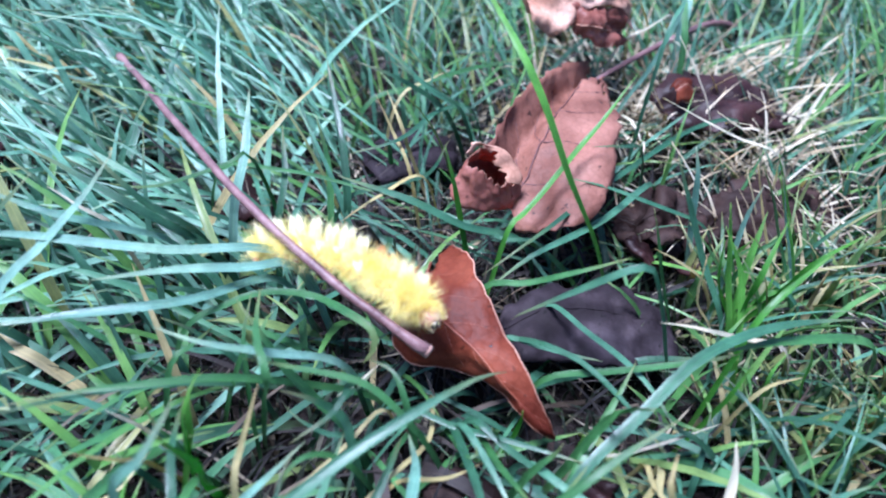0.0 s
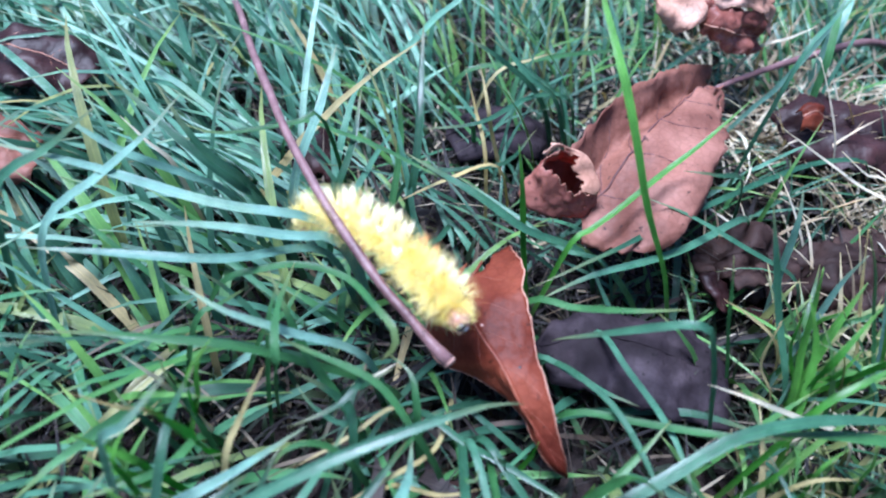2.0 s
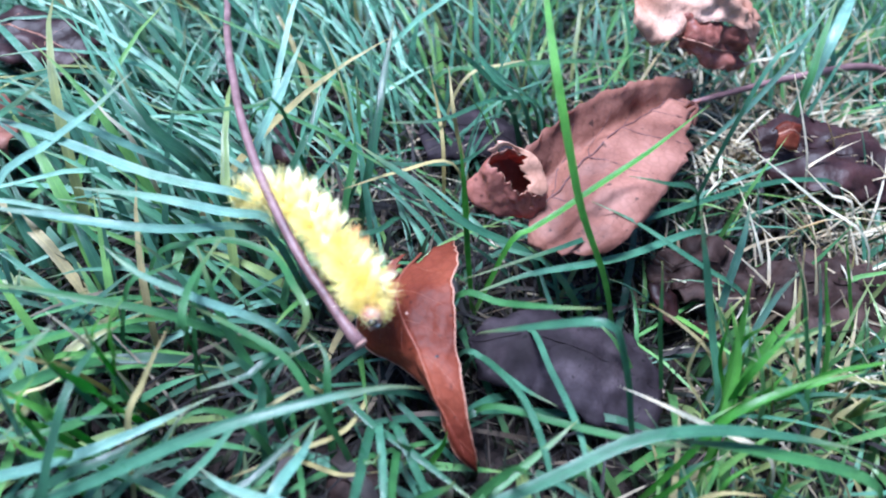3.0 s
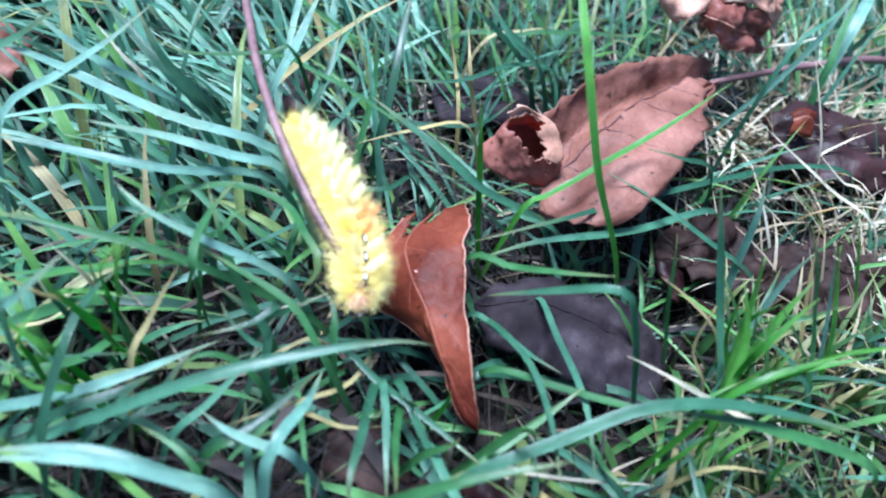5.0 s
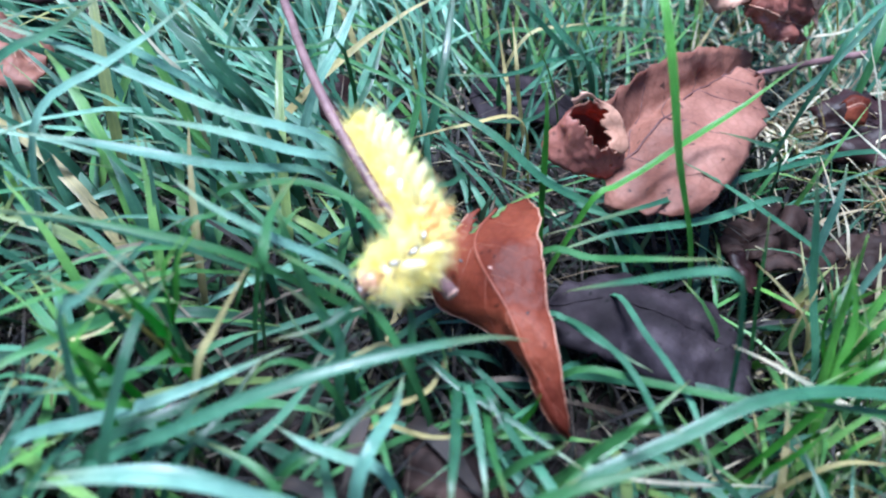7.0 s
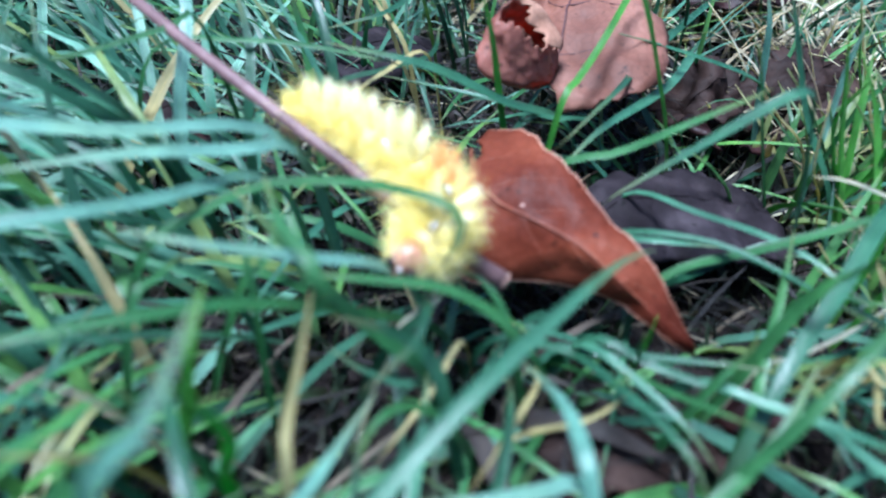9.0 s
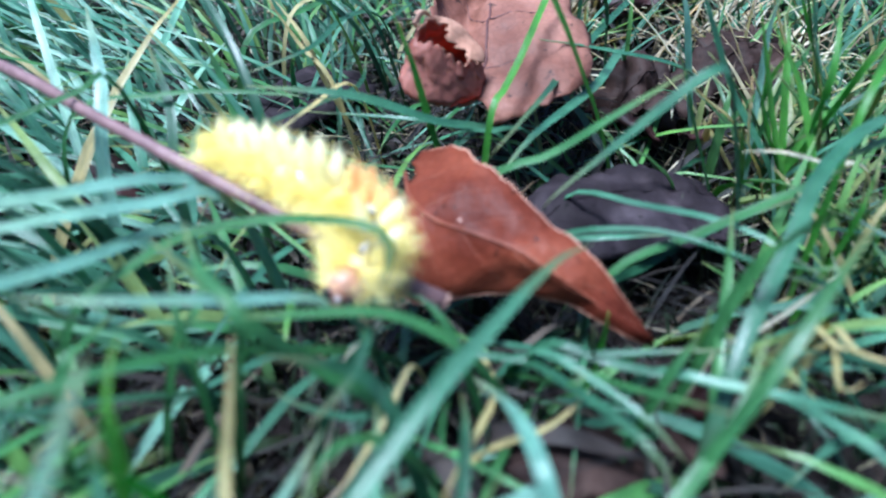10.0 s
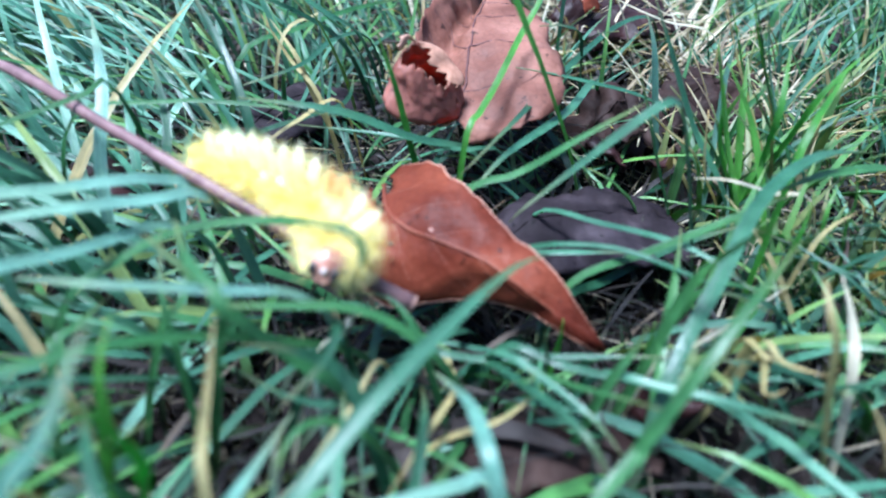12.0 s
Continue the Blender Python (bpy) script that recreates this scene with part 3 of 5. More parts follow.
damp = leaf_grid(
    [(-22, 86, -6), (-10, 94, -4), (4, 96, -7)],
    [(-20, 78, -5), (-9, 84, -3), (6, 88, -7)],
    [(-14, 71, -7), (-4, 75, -6), (5, 79, -9)],
    16, 11, (1.2, 1.2), 1.8, 0.4, 47, 90.0)
leaf_thing("fallen_leaf", damp, M_PURPLE, "damp dark grey-brown leaf among dry stalks", M_PURPLE, 0.3, 2, 0.0, 0.3)
shade = leaf_grid(
    [(-58, 68, -7), (-52, 72, -5), (-44, 70, -8)],
    [(-55, 61, -6), (-48, 62, -4), (-41, 61, -8)],
    [(-52, 53, -8), (-46, 52, -7), (-40, 54, -9)],
    14, 9, (1.0, 1.0), 1.4, 0.4, 51, 90.0)
leaf_thing("fallen_leaf", shade, M_MAROON, "small dark brown leaf behind the stalk", M_UMBER, 0.3, 2, 0.0, 0.3)

# crumbled leaf bits on the bare patch
def leaf_bit(x, y, z, size, seed, material, label):
    rng = np.random.default_rng(seed)
    a = rng.uniform(0, 2 * np.pi)
    u, w = np.array([math.cos(a), math.sin(a), 0.25]), np.array([-math.sin(a), math.cos(a), 0.3])
    c = np.array([x, y, z], float)
    rows = [[tuple(c + u * size * k + w * size * h * (1 - 0.4 * abs(k)) + np.array([0, 0, 0.3 * size * rng.uniform(-1, 1)])) for k in (-1, 0, 1)] for h in (0.8, 0, -0.8)]
    leaf_thing("leaf_fragment", leaf_grid(*rows, 14, 9, (0.8, 0.8), 2.2, 0.6, seed, 170.0), material, label, M_UMBER, 0.18, 0, 0.0, 0.3)


for x, y, z, size, seed, material in ((50, 46, -5, 4.5, 61, M_MAROON), (56, 52, -4, 5.5, 62, M_UMBER), (60, 44, -6, 4.0, 63, M_MAROON), (48, 55, -5, 3.5, 64, M_UMBER), (63, 57, -5, 5.0, 65, M_MAROON), (30, -13, -6, 5.0, 66, M_MAROON), (22, -20, -6, 4.0, 67, M_UMBER)):
    leaf_bit(x, y, z, size, seed, material, "crumpled dark red-brown leaf fragment on soil" if material is M_MAROON else "crumpled dark brown leaf fragment on soil")

# ---- leaf stalk that the caterpillar climbs ----
STALK = np.array([(-90.2, 102.7, 9.7), (-59.6, 58.1, 23.4), (-37.5, 18.9, 26.9), (0.5, -0.4, 14.6)]) * MM


def stalk():
    u = np.linspace(0, 1, 60)[:, None]
    C = (1 - u) ** 3 * STALK[0] + 3 * (1 - u) ** 2 * u * STALK[1] + 3 * (1 - u) * u * u * STALK[2] + u ** 3 * STALK[3]
    C = C - STALK[0]
    for i in range(60):
        p = Vector(C[i] * 90)
        C[i] += np.array([noise.noise(p), noise.noise(p + Vector((9, 0, 0))), noise.noise(p + Vector((0, 9, 0)))]) * 0.35 * MM
    v = u[:, 0]
    R = (0.88 + 0.34 * np.exp(-((v - 1) / 0.03) ** 2) + 0.45 * np.exp(-(v / 0.025) ** 2) + 0.12 * np.exp(-((v - 0.42) / 0.02) ** 2)) * MM
    thing = new("leaf_stalk")
    thing.location = STALK[0]
    tagged(thing, "long thin red-brown leaf stalk lying across grass", "stalk")
    va, fa = tube_arrays(C, R, 12)
    part("stalk", mesh_of("stalk", va, fa), M_STEM, thing)
    d = unit(C[-1] - C[-3])
    va, fa = tube_arrays(np.array([C[-1] - d * 0.3 * MM, C[-1] + d * 0.25 * MM, C[-1] + d * 0.55 * MM]), np.array([1.18, 1.22, 0.8]) * MM, 12)
    part("stalk_end", mesh_of("stalk_end", va, fa), M_STEM_CUT, thing, "pale thickened end of the stalk")
    va, fa = tube_arrays(np.array([C[0] - unit(C[1] - C[0]) * 1.2 * MM, C[0], C[1]]), np.array([0.5, 1.28, 1.08]) * MM, 10)
    part("stalk_end", mesh_of("stalk_end", va, fa), M_STEM_CUT, thing, "pale broken end of the stalk")
    return thing


leaf_stalk = stalk()

# ---- caterpillar ----
SEGMENTS = 12
CAT_BASE = Vector((-0.016, 0.016, 0.012))


def hair_arrays(rng, count, spread, length, gather, thin=0.055, lean=0.25):
    """Tapering hairs that start in a small disc and gather towards one tip."""
    V, F = [], []
    for _ in range(count):
        a, r = rng.uniform(0, 2 * np.pi), spread * math.sqrt(rng.uniform(0, 1))
        b = np.array([r * math.cos(a), r * math.sin(a), -0.3])
        h = length * rng.uniform(0.7, 1.08)
        e = np.array([b[0] * (1 - gather), b[1] * (1 - gather), h]) + rng.normal(0, lean, 3) * np.array([1, 1, 0.3])
        mid = (b + e) / 2 + rng.normal(0, 0.12, 3)
        o = len(V)
        for c, w in ((b, thin), (mid, thin * 0.8)):
            for k in range(3):
                t = 2 * np.pi * k / 3
                V.append((c + np.array([math.cos(t), math.sin(t), 0]) * w) * MM)
        V.append(e * MM)
        F += [(o + k, o + (k + 1) % 3, o + 3 + (k + 1) % 3, o + 3 + k) for k in range(3)]
        F += [(o + 3 + k, o + 3 + (k + 1) % 3, o + 6) for k in range(3)]
    return V, F


def barrel(length, radius):
    """One body ring: a rounded barrel along x."""
    bm = bmesh.new()
    bmesh.ops.create_uvsphere(bm, u_segments=18, v_segments=12, radius=1.0)
    for v in bm.verts:
        x, y, z = v.co.z, v.co.y, -v.co.x
        s = math.copysign(abs(x) ** 0.8, x)
        v.co = Vector((s * length * 0.5, y * radius, z * radius * 0.96)) * MM
    me = bpy.data.meshes.new("body_ring")
    bm.to_mesh(me)
    bm.free()
    me.polygons.foreach_set("use_smooth", [True] * len(me.polygons))
    return me


def plate(outline, z, thick):
    """A small rounded plate on the back, outline in mm."""
    n = len(outline)
    V = [(x * MM, y * MM, (z - 0.25 * y * y) * MM) for x, y in outline] + [(x * 0.85 * MM, y * 0.85 * MM, (z - 0.25 * y * y + thick) * MM) for x, y in outline]
    F = [(i, (i + 1) % n, n + (i + 1) % n, n + i) for i in range(n)] + [tuple(range(n, 2 * n)), tuple(range(n))[::-1]]
    return mesh_of("marking", V, F, None, False)


def lump(rx, ry, rz):
    bm = bmesh.new()
    bmesh.ops.create_uvsphere(bm, u_segments=16, v_segments=10, radius=1.0)
    for v in bm.verts:
        v.co = Vector((v.co.x * rx, v.co.y * ry, v.co.z * rz)) * MM
    me = bpy.data.meshes.new("lump")
    bm.to_mesh(me)
    bm.free()
    me.polygons.foreach_set("use_smooth", [True] * len(me.polygons))
    return me


def caterpillar():
    rng = np.random.default_rng(4)
    tufts = [mesh_of("hair_tuft", *hair_arrays(rng, 120, 1.5, 2.5, -0.1, 0.034, 0.5), None, False) for _ in range(4)]
    sides = [mesh_of("side_hair", *hair_arrays(rng, 90, 1.4, 2.5, -0.9, 0.032, 0.5), None, False) for _ in range(3)]
    longs = [mesh_of("long_hair", *hair_arrays(rng, 36, 1.0, 4.9, -1.6, 0.018, 0.6), None, False) for _ in range(3)]
    spikes = [mesh_of("back_tuft", *hair_arrays(rng, 150, 1.1, 4.9, 0.8, 0.03, 0.3), None, False) for _ in range(3)]
    fires = mesh_of("orange_tuft", *hair_arrays(rng, 90, 0.7, 4.2, 0.7, 0.03, 0.35), None, False)
    paler = [mesh_of("hair_tuft", *hair_arrays(rng, 110, 1.4, 2.0, 0.1, 0.034, 0.5), None, False) for _ in range(4)]
    for me in paler:
        me.materials.append(M_LIT_HAIR)
    for me in tufts + sides + longs:
        me.materials.append(M_HAIR)
    for me in spikes:
        me.materials.append(M_LIT_HAIR)
    fires.materials.append(M_ORANGE)
    slim = [0.62, 0.78, 0.9] + [1.0] * (SEGMENTS - 3)
    black = plate([(1.25, 0), (0.7, 0.38), (0, 0.55), (-0.7, 0.38), (-1.25, 0), (-0.7, -0.38), (0, -0.55), (0.7, -0.38)], 3.4, 0.14)
    white = plate([(0.7, 0), (0.4, 0.18), (0, 0.25), (-0.4, 0.18), (-0.7, 0), (-0.4, -0.18), (0, -0.25), (0.4, -0.18)], 3.54, 0.12)
    leg_v, leg_f = tube_arrays(np.array([(0, 0, 0), (0, 0, -0.7), (0, 0, -1.3), (0, 0, -1.5)], float) * MM, np.array([0.6, 0.5, 0.55, 0.3]) * MM, 8)
    leg = mesh_of("leg", leg_v, leg_f)
    claw_v, claw_f = tube_arrays(np.array([(0, 0, 0), (0.15, 0, -0.7), (0.4, 0, -1.3)], float) * MM, np.array([0.32, 0.25, 0.06]) * MM, 7)
    claw = mesh_of("claw", claw_v, claw_f)
    thing = new("caterpillar")
    thing.location = CAT_BASE
    tagged(thing, "fluffy bright yellow caterpillar with orange tufts bending off a stalk", "caterpillar")
    made = []
    for s in range(SEGMENTS):
        from_head = SEGMENTS - 1 - s
        body = part("body_ring", barrel(4.5, 2.05 * slim[s]), M_SKIN, thing)
        r = 1.9 * slim[s] * MM
        full = slim[s] * (1.3 if from_head < 3 else 1.12 if from_head == 3 else 0.92)
        for k, deg in enumerate((-128, -100, -72, -42, 42, 72, 100, 128)):
            # upper side gets the light-struck hair colour, flanks the plain yellow
            me = paler[(s + k) % 4] if abs(deg) < 50 and from_head > 3 and s > 0 else tufts[(s + k) % 4] if abs(deg) < 80 else sides[(s + k) % 3]
            a = radians(deg)
            a += radians(rng.uniform(-14, 14))
            ob = part("hair_tuft", me, None, body)
            tip = rng.uniform(-14, 14) + (6 if from_head == 0 else -26 if s == 0 else 0)
            ob.matrix_basis = Matrix.Translation((rng.uniform(-1.3, 1.3) * MM, math.sin(a) * r, math.cos(a) * r)) @ Euler((-a, 0, 0)).to_matrix().to_4x4() @ pose(0, 0, 0, 0, tip, rng.uniform(0, 360)) @ Matrix.Scale(rng.uniform(0.8, 1.15) * full, 4)
        for k, deg in enumerate((16, 52) if from_head in (2, 3) else (-14, 14) if from_head > 1 else (-26, 26)):
            a = radians(deg)
            hot = from_head in (2, 3)
            ob = part("orange_tuft" if hot else "back_tuft", fires if hot else spikes[(s + k) % 3] if s > 0 else tufts[(s + k) % 4], None, body, "burnt-orange hair tuft" if hot else "")
            ob.matrix_basis = Matrix.Translation((-1.0 * MM, math.sin(a) * r, math.cos(a) * r)) @ Euler((-a, 0, 0)).to_matrix().to_4x4() @ pose(0, 0, 0, 0, rng.uniform(-26, -12), rng.uniform(0, 20)) @ Matrix.Scale(rng.uniform(0.85, 1.1) * max(slim[s], 0.75), 4)
        for k in range(9):
            a = radians(-120 + 30 * k + rng.uniform(-15, 15))
            ob = part("long_hair", longs[(s + k) % 3], None, body)
            ob.matrix_basis = Matrix.Translation((0, math.sin(a) * r, math.cos(a) * r)) @ Euler((-a, 0, 0)).to_matrix().to_4x4() @ pose(0, 0, 0, 0, rng.uniform(-25, 25), 0)
        if from_head < 3:
            part("black_marking", black, M_BLACK, body, "black outline of a back spot").location = (0.55 * MM, 0, 0)
            part("white_marking", white, M_WHITE, body, "white diamond spot on the back").location = (0.55 * MM, 0, 0)
        if s == 0 or 2 <= s <= 5:
            for y in (-1, 1):
                ob = part("proleg", leg, M_FLESH, body, "stubby pinkish leg")
                ob.matrix_basis = pose(0, y * 0.0011, -0.0016, y * 22, 0, 0)
        if from_head in (0, 1, 2):
            for y in (-1, 1):
                ob = part("front_leg", claw, M_FLESH, body, "small hooked brown leg")
                ob.matrix_basis = pose(0.0003, y * 0.0010, -0.0017, y * 24, 0, 0)
        made.append(body)
    head = part("head", lump(2.15, 2.25, 2.15), M_FACE, thing, "shiny orange-brown head with black patches")
    for y in (-1, 1):
        part("cheek_patch", lump(0.7, 0.65, 0.95), M_BLACK, head, "black cheek patch").location = (0.0016, y * 0.0013, -0.0003)
        part("jaw", lump(0.4, 0.38, 0.3), M_FLESH, head, "pinkish jaw").location = (0.0020, y * 0.00045, -0.0013)
        part("antenna", claw, M_FLESH, head, "tiny antenna").matrix_basis = pose(0.0011, y * 0.0009, -0.0005, 0, -60, 0)
    part("face_patch", lump(0.3, 0.3, 0.45), M_WHITE, head, "cream triangle on the face").location = (0.0021, 0, 0.0001)
    part("head_crown", lump(0.6, 0.5, 0.4), M_BLACK, head, "dark crown of the head").location = (0.0006, 0, 0.0016)
    for k, deg in enumerate((-100, -70, -35, 0, 35, 70, 100)):
        a = radians(deg)
        ob = part("head_hair", sides[k % 3], None, head)
        ob.matrix_basis = Matrix.Translation((-0.0008, math.sin(a) * 0.0013, math.cos(a) * 0.0013)) @ Euler((-a, 0, 0)).to_matrix().to_4x4() @ pose(0, 0, 0, 0, 25, 0)
    made.append(head)
    return thing, made


cat_thing, cat_rings = caterpillar()

# ---- single grass blades ----
BLADE_LABELS = {
    "blue": "long blue-green grass blade bent over its neighbours",
    "green": "mid-green grass blade arching over the thatch",
    "fresh": "fresh bright green grass blade",
    "straw": "yellowed withering grass blade",
    "pale": "blue-green grass blade, pale with sky sheen put into its colour",
    "white": "bleached dry grass stalk",
    "dead": "broad grey-brown rotten blade low on the soil",
}


def blade(kind, width, *pts, full=0.72):
    """A grass blade through a few places in mm, rooted in the soil at its lower end."""
    P = [np.array(p, float) for p in pts]
    if P[0][2] > P[-1][2]:
        P = P[::-1]
    if P[0][2] > -9:
        d = P[0] - P[1]
        d[2] = 0
        reach = min(7.0, 1.5 + 0.4 * (P[0][2] + 9))
        P = [P[0] + unit(d) * reach + np.array([0, 0, -(P[0][2] + 15)])] + P
    P = np.array(P) * MM
    C = spline(P, max(20, 4 * len(P)))
    C = C + np.stack([np.array([noise.noise(Vector(c * 60)), noise.noise(Vector(c * 60) + Vector((5, 5, 0))), 0]) for c in C]) * 0.5 * MM
    base = C[0].copy()
    V, F, U = blade_arrays(C - base, width * MM, np.array([0.1, -0.35, 1.0]), 0.42, 0.00012, full, 0.9 * noise.noise(Vector(base * 400)))
    ob = part("grass_blade", mesh_of("grass_blade", V, F, U, True, True), M_BLADE[kind])
    ob.location = base
    tagged(ob, BLADE_LABELS[kind], "grass", "grass blades round the leaves")


blade("fresh", 1.50, (35.9, 38.6, 5.5), (26.2, 37.2, 26.5), (16.9, 44.3, 44.5), (6.1, 70.1, 54.0))
blade("fresh", 1.14, (16.0, 35.9, 9.0), (19.4, 39.5, 12.0), (23.4, 43.8, 14.5), (27.2, 48.0, 17.5), (31.9, 54.3, 20.0), (36.5, 58.6, 24.0), (44.9, 67.4, 32.0))
blade("blue", 1.32, (10.1, 20.6, 12.0), (23.4, 34.4, 12.0), (38.7, 52.9, 10.0), (63.5, 77.9, 9.0), (76.6, 87.2, 8.0), (84.1, 91.5, 3.0))
blade("green", 1.32, (10.7, 21.7, 7.0), (19.1, 19.2, 12.0), (28.3, 15.2, 20.0), (36.4, 15.0, 24.0))
blade("blue", 1.4, (16.5, 15.0, 6.0), (18.3, 14.2, 9.0), (25.7, 11.9, 17.0), (34.0, 10.6, 24.5), (37.5, 10.5, 26.0), (39.8, 10.9, 23.5), (44.0, 11.5, 12.0), (47.5, 12.0, 0.0))
blade("fresh", 1.20, (5.7, 38.1, 12.0), (4.1, 39.1, 20.0), (2.0, 40.9, 28.0))
blade("green", 0.96, (-47.4, 46.8, 14.0), (-32.6, 43.3, 18.0), (-15.7, 40.3, 17.0), (-5.3, 40.3, 14.0))
blade("blue", 1.69, (-20.8, 42.7, 18.0), (-6.3, 38.9, 16.0), (6.5, 37.2, 10.0), (20.0, 41.7, 2.0))
blade("blue", 1.81, (-37.3, -40.7, 0.0), (-25.9, -32.8, 8.0), (-14.3, -24.1, 14.0), (-1.2, -14.7, 17.0), (8.3, -7.5, 17.0), (13.9, -4.7, 15.6))
blade("pale", 1.8, (-46.5, -40.9, 2.0), (-36.6, -34.8, 6.0), (-28.5, -28.4, 8.0), (-19.0, -14.9, 8.0))
blade("pale", 1.6, (-33.9, -47.6, 14.0), (-23.7, -43.7, 16.0), (-14.3, -39.4, 13.0), (-4.0, -36.3, 6.0))
blade("pale", 1.75, (-1.8, -11.2, 6.0), (-0.2, -18.8, 9.0), (-0.6, -26.2, 11.0), (-0.7, -30.2, 9.0), (-0.6, -31.8, 4.0))
blade("green", 1.6, (-32.3, 3.7, 21.0), (-27.5, -0.8, 17.0), (-22.9, -4.4, 12.0), (-17.4, -7.3, 7.0), (-12.0, -10.1, 2.0))
blade("fresh", 1.1, (-33.0, -13.0, 24.0), (-35.1, -15.2, 20.0), (-35.8, -16.2, 14.0), (-36.5, -16.5, 9.0))
blade("pale", 1.4, (-42.6, -5.3, 24.0), (-34.2, -7.7, 23.0), (-26.3, -5.9, 19.0), (-14.3, -1.1, 10.0))
blade("green", 1.5, (25.9, -21.0, 14.0), (19.9, -26.1, 9.0), (10.2, -31.3, 5.0), (6.5, -32.1, 0.0))
blade("straw", 1.7, (36.7, -22.9, 22.0), (35.3, -26.9, 20.0), (36.6, -28.0, 16.0), (37.8, -28.5, 10.0))
blade("straw", 1.4, (39.9, -14.8, 4.0), (38.3, -21.5, 7.0), (40.3, -26.0, 9.0))
blade("green", 1.2, (22.7, 4.5, 1.0), (33.5, 3.1, 6.0), (47.6, 1.6, 12.0), (56.8, 4.1, 12.0))
blade("fresh", 1.3, (55.4, 24.8, 24.0), (60.5, 21.0, 14.0), (61.7, 14.9, 4.0))
blade("fresh", 1.3, (66.8, 25.1, 26.0), (61.8, 17.7, 18.0), (62.0, 17.3, 6.0))
blade("fresh", 1.2, (74.2, 19.2, 24.0), (60.1, 8.9, 18.0), (56.1, 5.4, 4.0))
blade("fresh", 1.1, (83.1, 24.6, 24.0), (74.8, 22.6, 18.0), (72.0, 24.9, 6.0))
blade("green", 1.32, (9.2, -2.6, -5.0), (13.4, -16.4, 4.5), (17.7, -27.2, 11.5))
blade("blue", 2.05, (23.5, -20.2, 2.0), (34.8, -10.7, 10.0), (48.0, -0.2, 16.0), (62.0, 6.7, 16.0), (85.0, 16.9, 8.0))
blade("green", 2.17, (50.7, 1.5, 15.0), (66.6, 7.1, 12.0), (86.7, 12.7, 5.0))
blade("blue", 1.50, (20.3, 3.9, -2.0), (33.0, 12.8, -7.5), (45.9, 14.4, -4.0), (57.0, 8.5, 4.5))
blade("green", 1.44, (37.8, 2.8, 10.0), (31.3, -7.6, 6.0), (24.7, -17.7, -0.0))
blade("blue", 1.32, (17.9, 14.8, 0.0), (27.5, 6.1, 6.0), (34.5, -4.4, 8.0), (39.4, -15.8, 10.0))
blade("blue", 1.20, (25.7, 24.4, 0.0), (31.6, 13.6, 4.0), (39.5, 1.0, 7.0), (44.1, -9.8, 6.0))
blade("pale", 1.81, (-86.2, 8.0, 30.0), (-68.3, 10.6, 27.0), (-47.1, 13.6, 22.0), (-26.6, 20.4, 15.0))
blade("pale", 1.81, (-56.1, 3.5, 24.0), (-44.7, 8.8, 22.0), (-33.2, 13.2, 19.0), (-24.9, 18.0, 14.0))
blade("green", 1.50, (-61.3, -18.7, 20.0), (-46.3, -14.3, 20.0), (-30.3, -9.3, 16.0), (-19.6, -4.0, 8.0), (-8.6, 0.3, -2.0))
blade("green", 1.32, (-29.3, 7.6, 20.0), (-26.9, -4.6, 22.0), (-23.6, -12.5, 22.0), (-26.1, -9.5, 10.0))
blade("blue", 1.38, (-38.6, -10.5, 12.0), (-36.5, -22.3, 16.0), (-33.6, -32.0, 14.0), (-31.4, -40.8, 6.0))
blade("straw", 1.03, (-24.2, -14.8, 23.0), (-25.6, -18.2, 19.0), (-27.5, -21.4, 13.0), (-27.6, -24.9, 10.0))
blade("blue", 1.20, (-12.0, -4.9, 10.0), (-14.6, -11.8, 12.0), (-20.6, -18.0, 12.0))
blade("pale", 1.69, (-57.5, 26.2, 34.0), (-60.7, 17.9, 30.0), (-65.8, 10.1, 26.0), (-73.0, 0.7, 18.0))
blade("blue", 1.69, (-77.5, 31.7, 30.0), (-63.0, 26.1, 26.0), (-50.7, 23.3, 20.0), (-42.2, 24.3, 10.0))
blade("blue", 1.81, (-62.2, 26.9, 34.0), (-52.8, 22.3, 26.0), (-44.9, 25.0, 14.0))
blade("pale", 1.57, (-80.1, 17.5, 32.0), (-66.3, 15.5, 28.0), (-55.7, 18.7, 22.0), (-50.0, 24.6, 12.0))
blade("blue", 1.81, (-27.0, 77.7, 26.0), (-22.0, 58.0, 18.0), (-19.7, 46.8, 8.0), (-19.8, 44.4, 0.0))
blade("blue", 1.57, (-33.8, 55.1, 22.0), (-32.0, 42.4, 16.0), (-32.6, 34.2, 8.0))
blade("pale", 1.93, (-42.6, 62.5, 26.0), (-40.9, 48.6, 20.0), (-42.7, 37.8, 10.0))
blade("green", 1.44, (-26.6, 56.4, 24.0), (-24.3, 50.9, 14.0), (-22.7, 40.4, 0.0))
blade("blue", 1.57, (-20.8, 80.7, 24.0), (-8.4, 81.3, 18.0), (2.7, 81.6, 8.0))
blade("blue", 1.44, (-14.2, 84.5, 26.0), (-1.5, 77.7, 18.0), (6.1, 80.6, 10.0))
blade("fresh", 1.93, (63.4, 22.8, -2.0), (61.2, 26.6, 8.0), (58.3, 31.8, 24.0))
blade("blue", 1.44, (62.4, 24.7, -2.0), (56.5, 30.9, 10.0), (46.7, 35.7, 32.0))
blade("green", 0.90, (52.0, 26.1, -4.0), (47.5, 28.8, 10.0), (43.7, 31.6, 22.0))
blade("fresh", 1.69, (64.6, 24.5, -2.0), (66.1, 30.5, 10.0), (69.6, 37.2, 18.0))
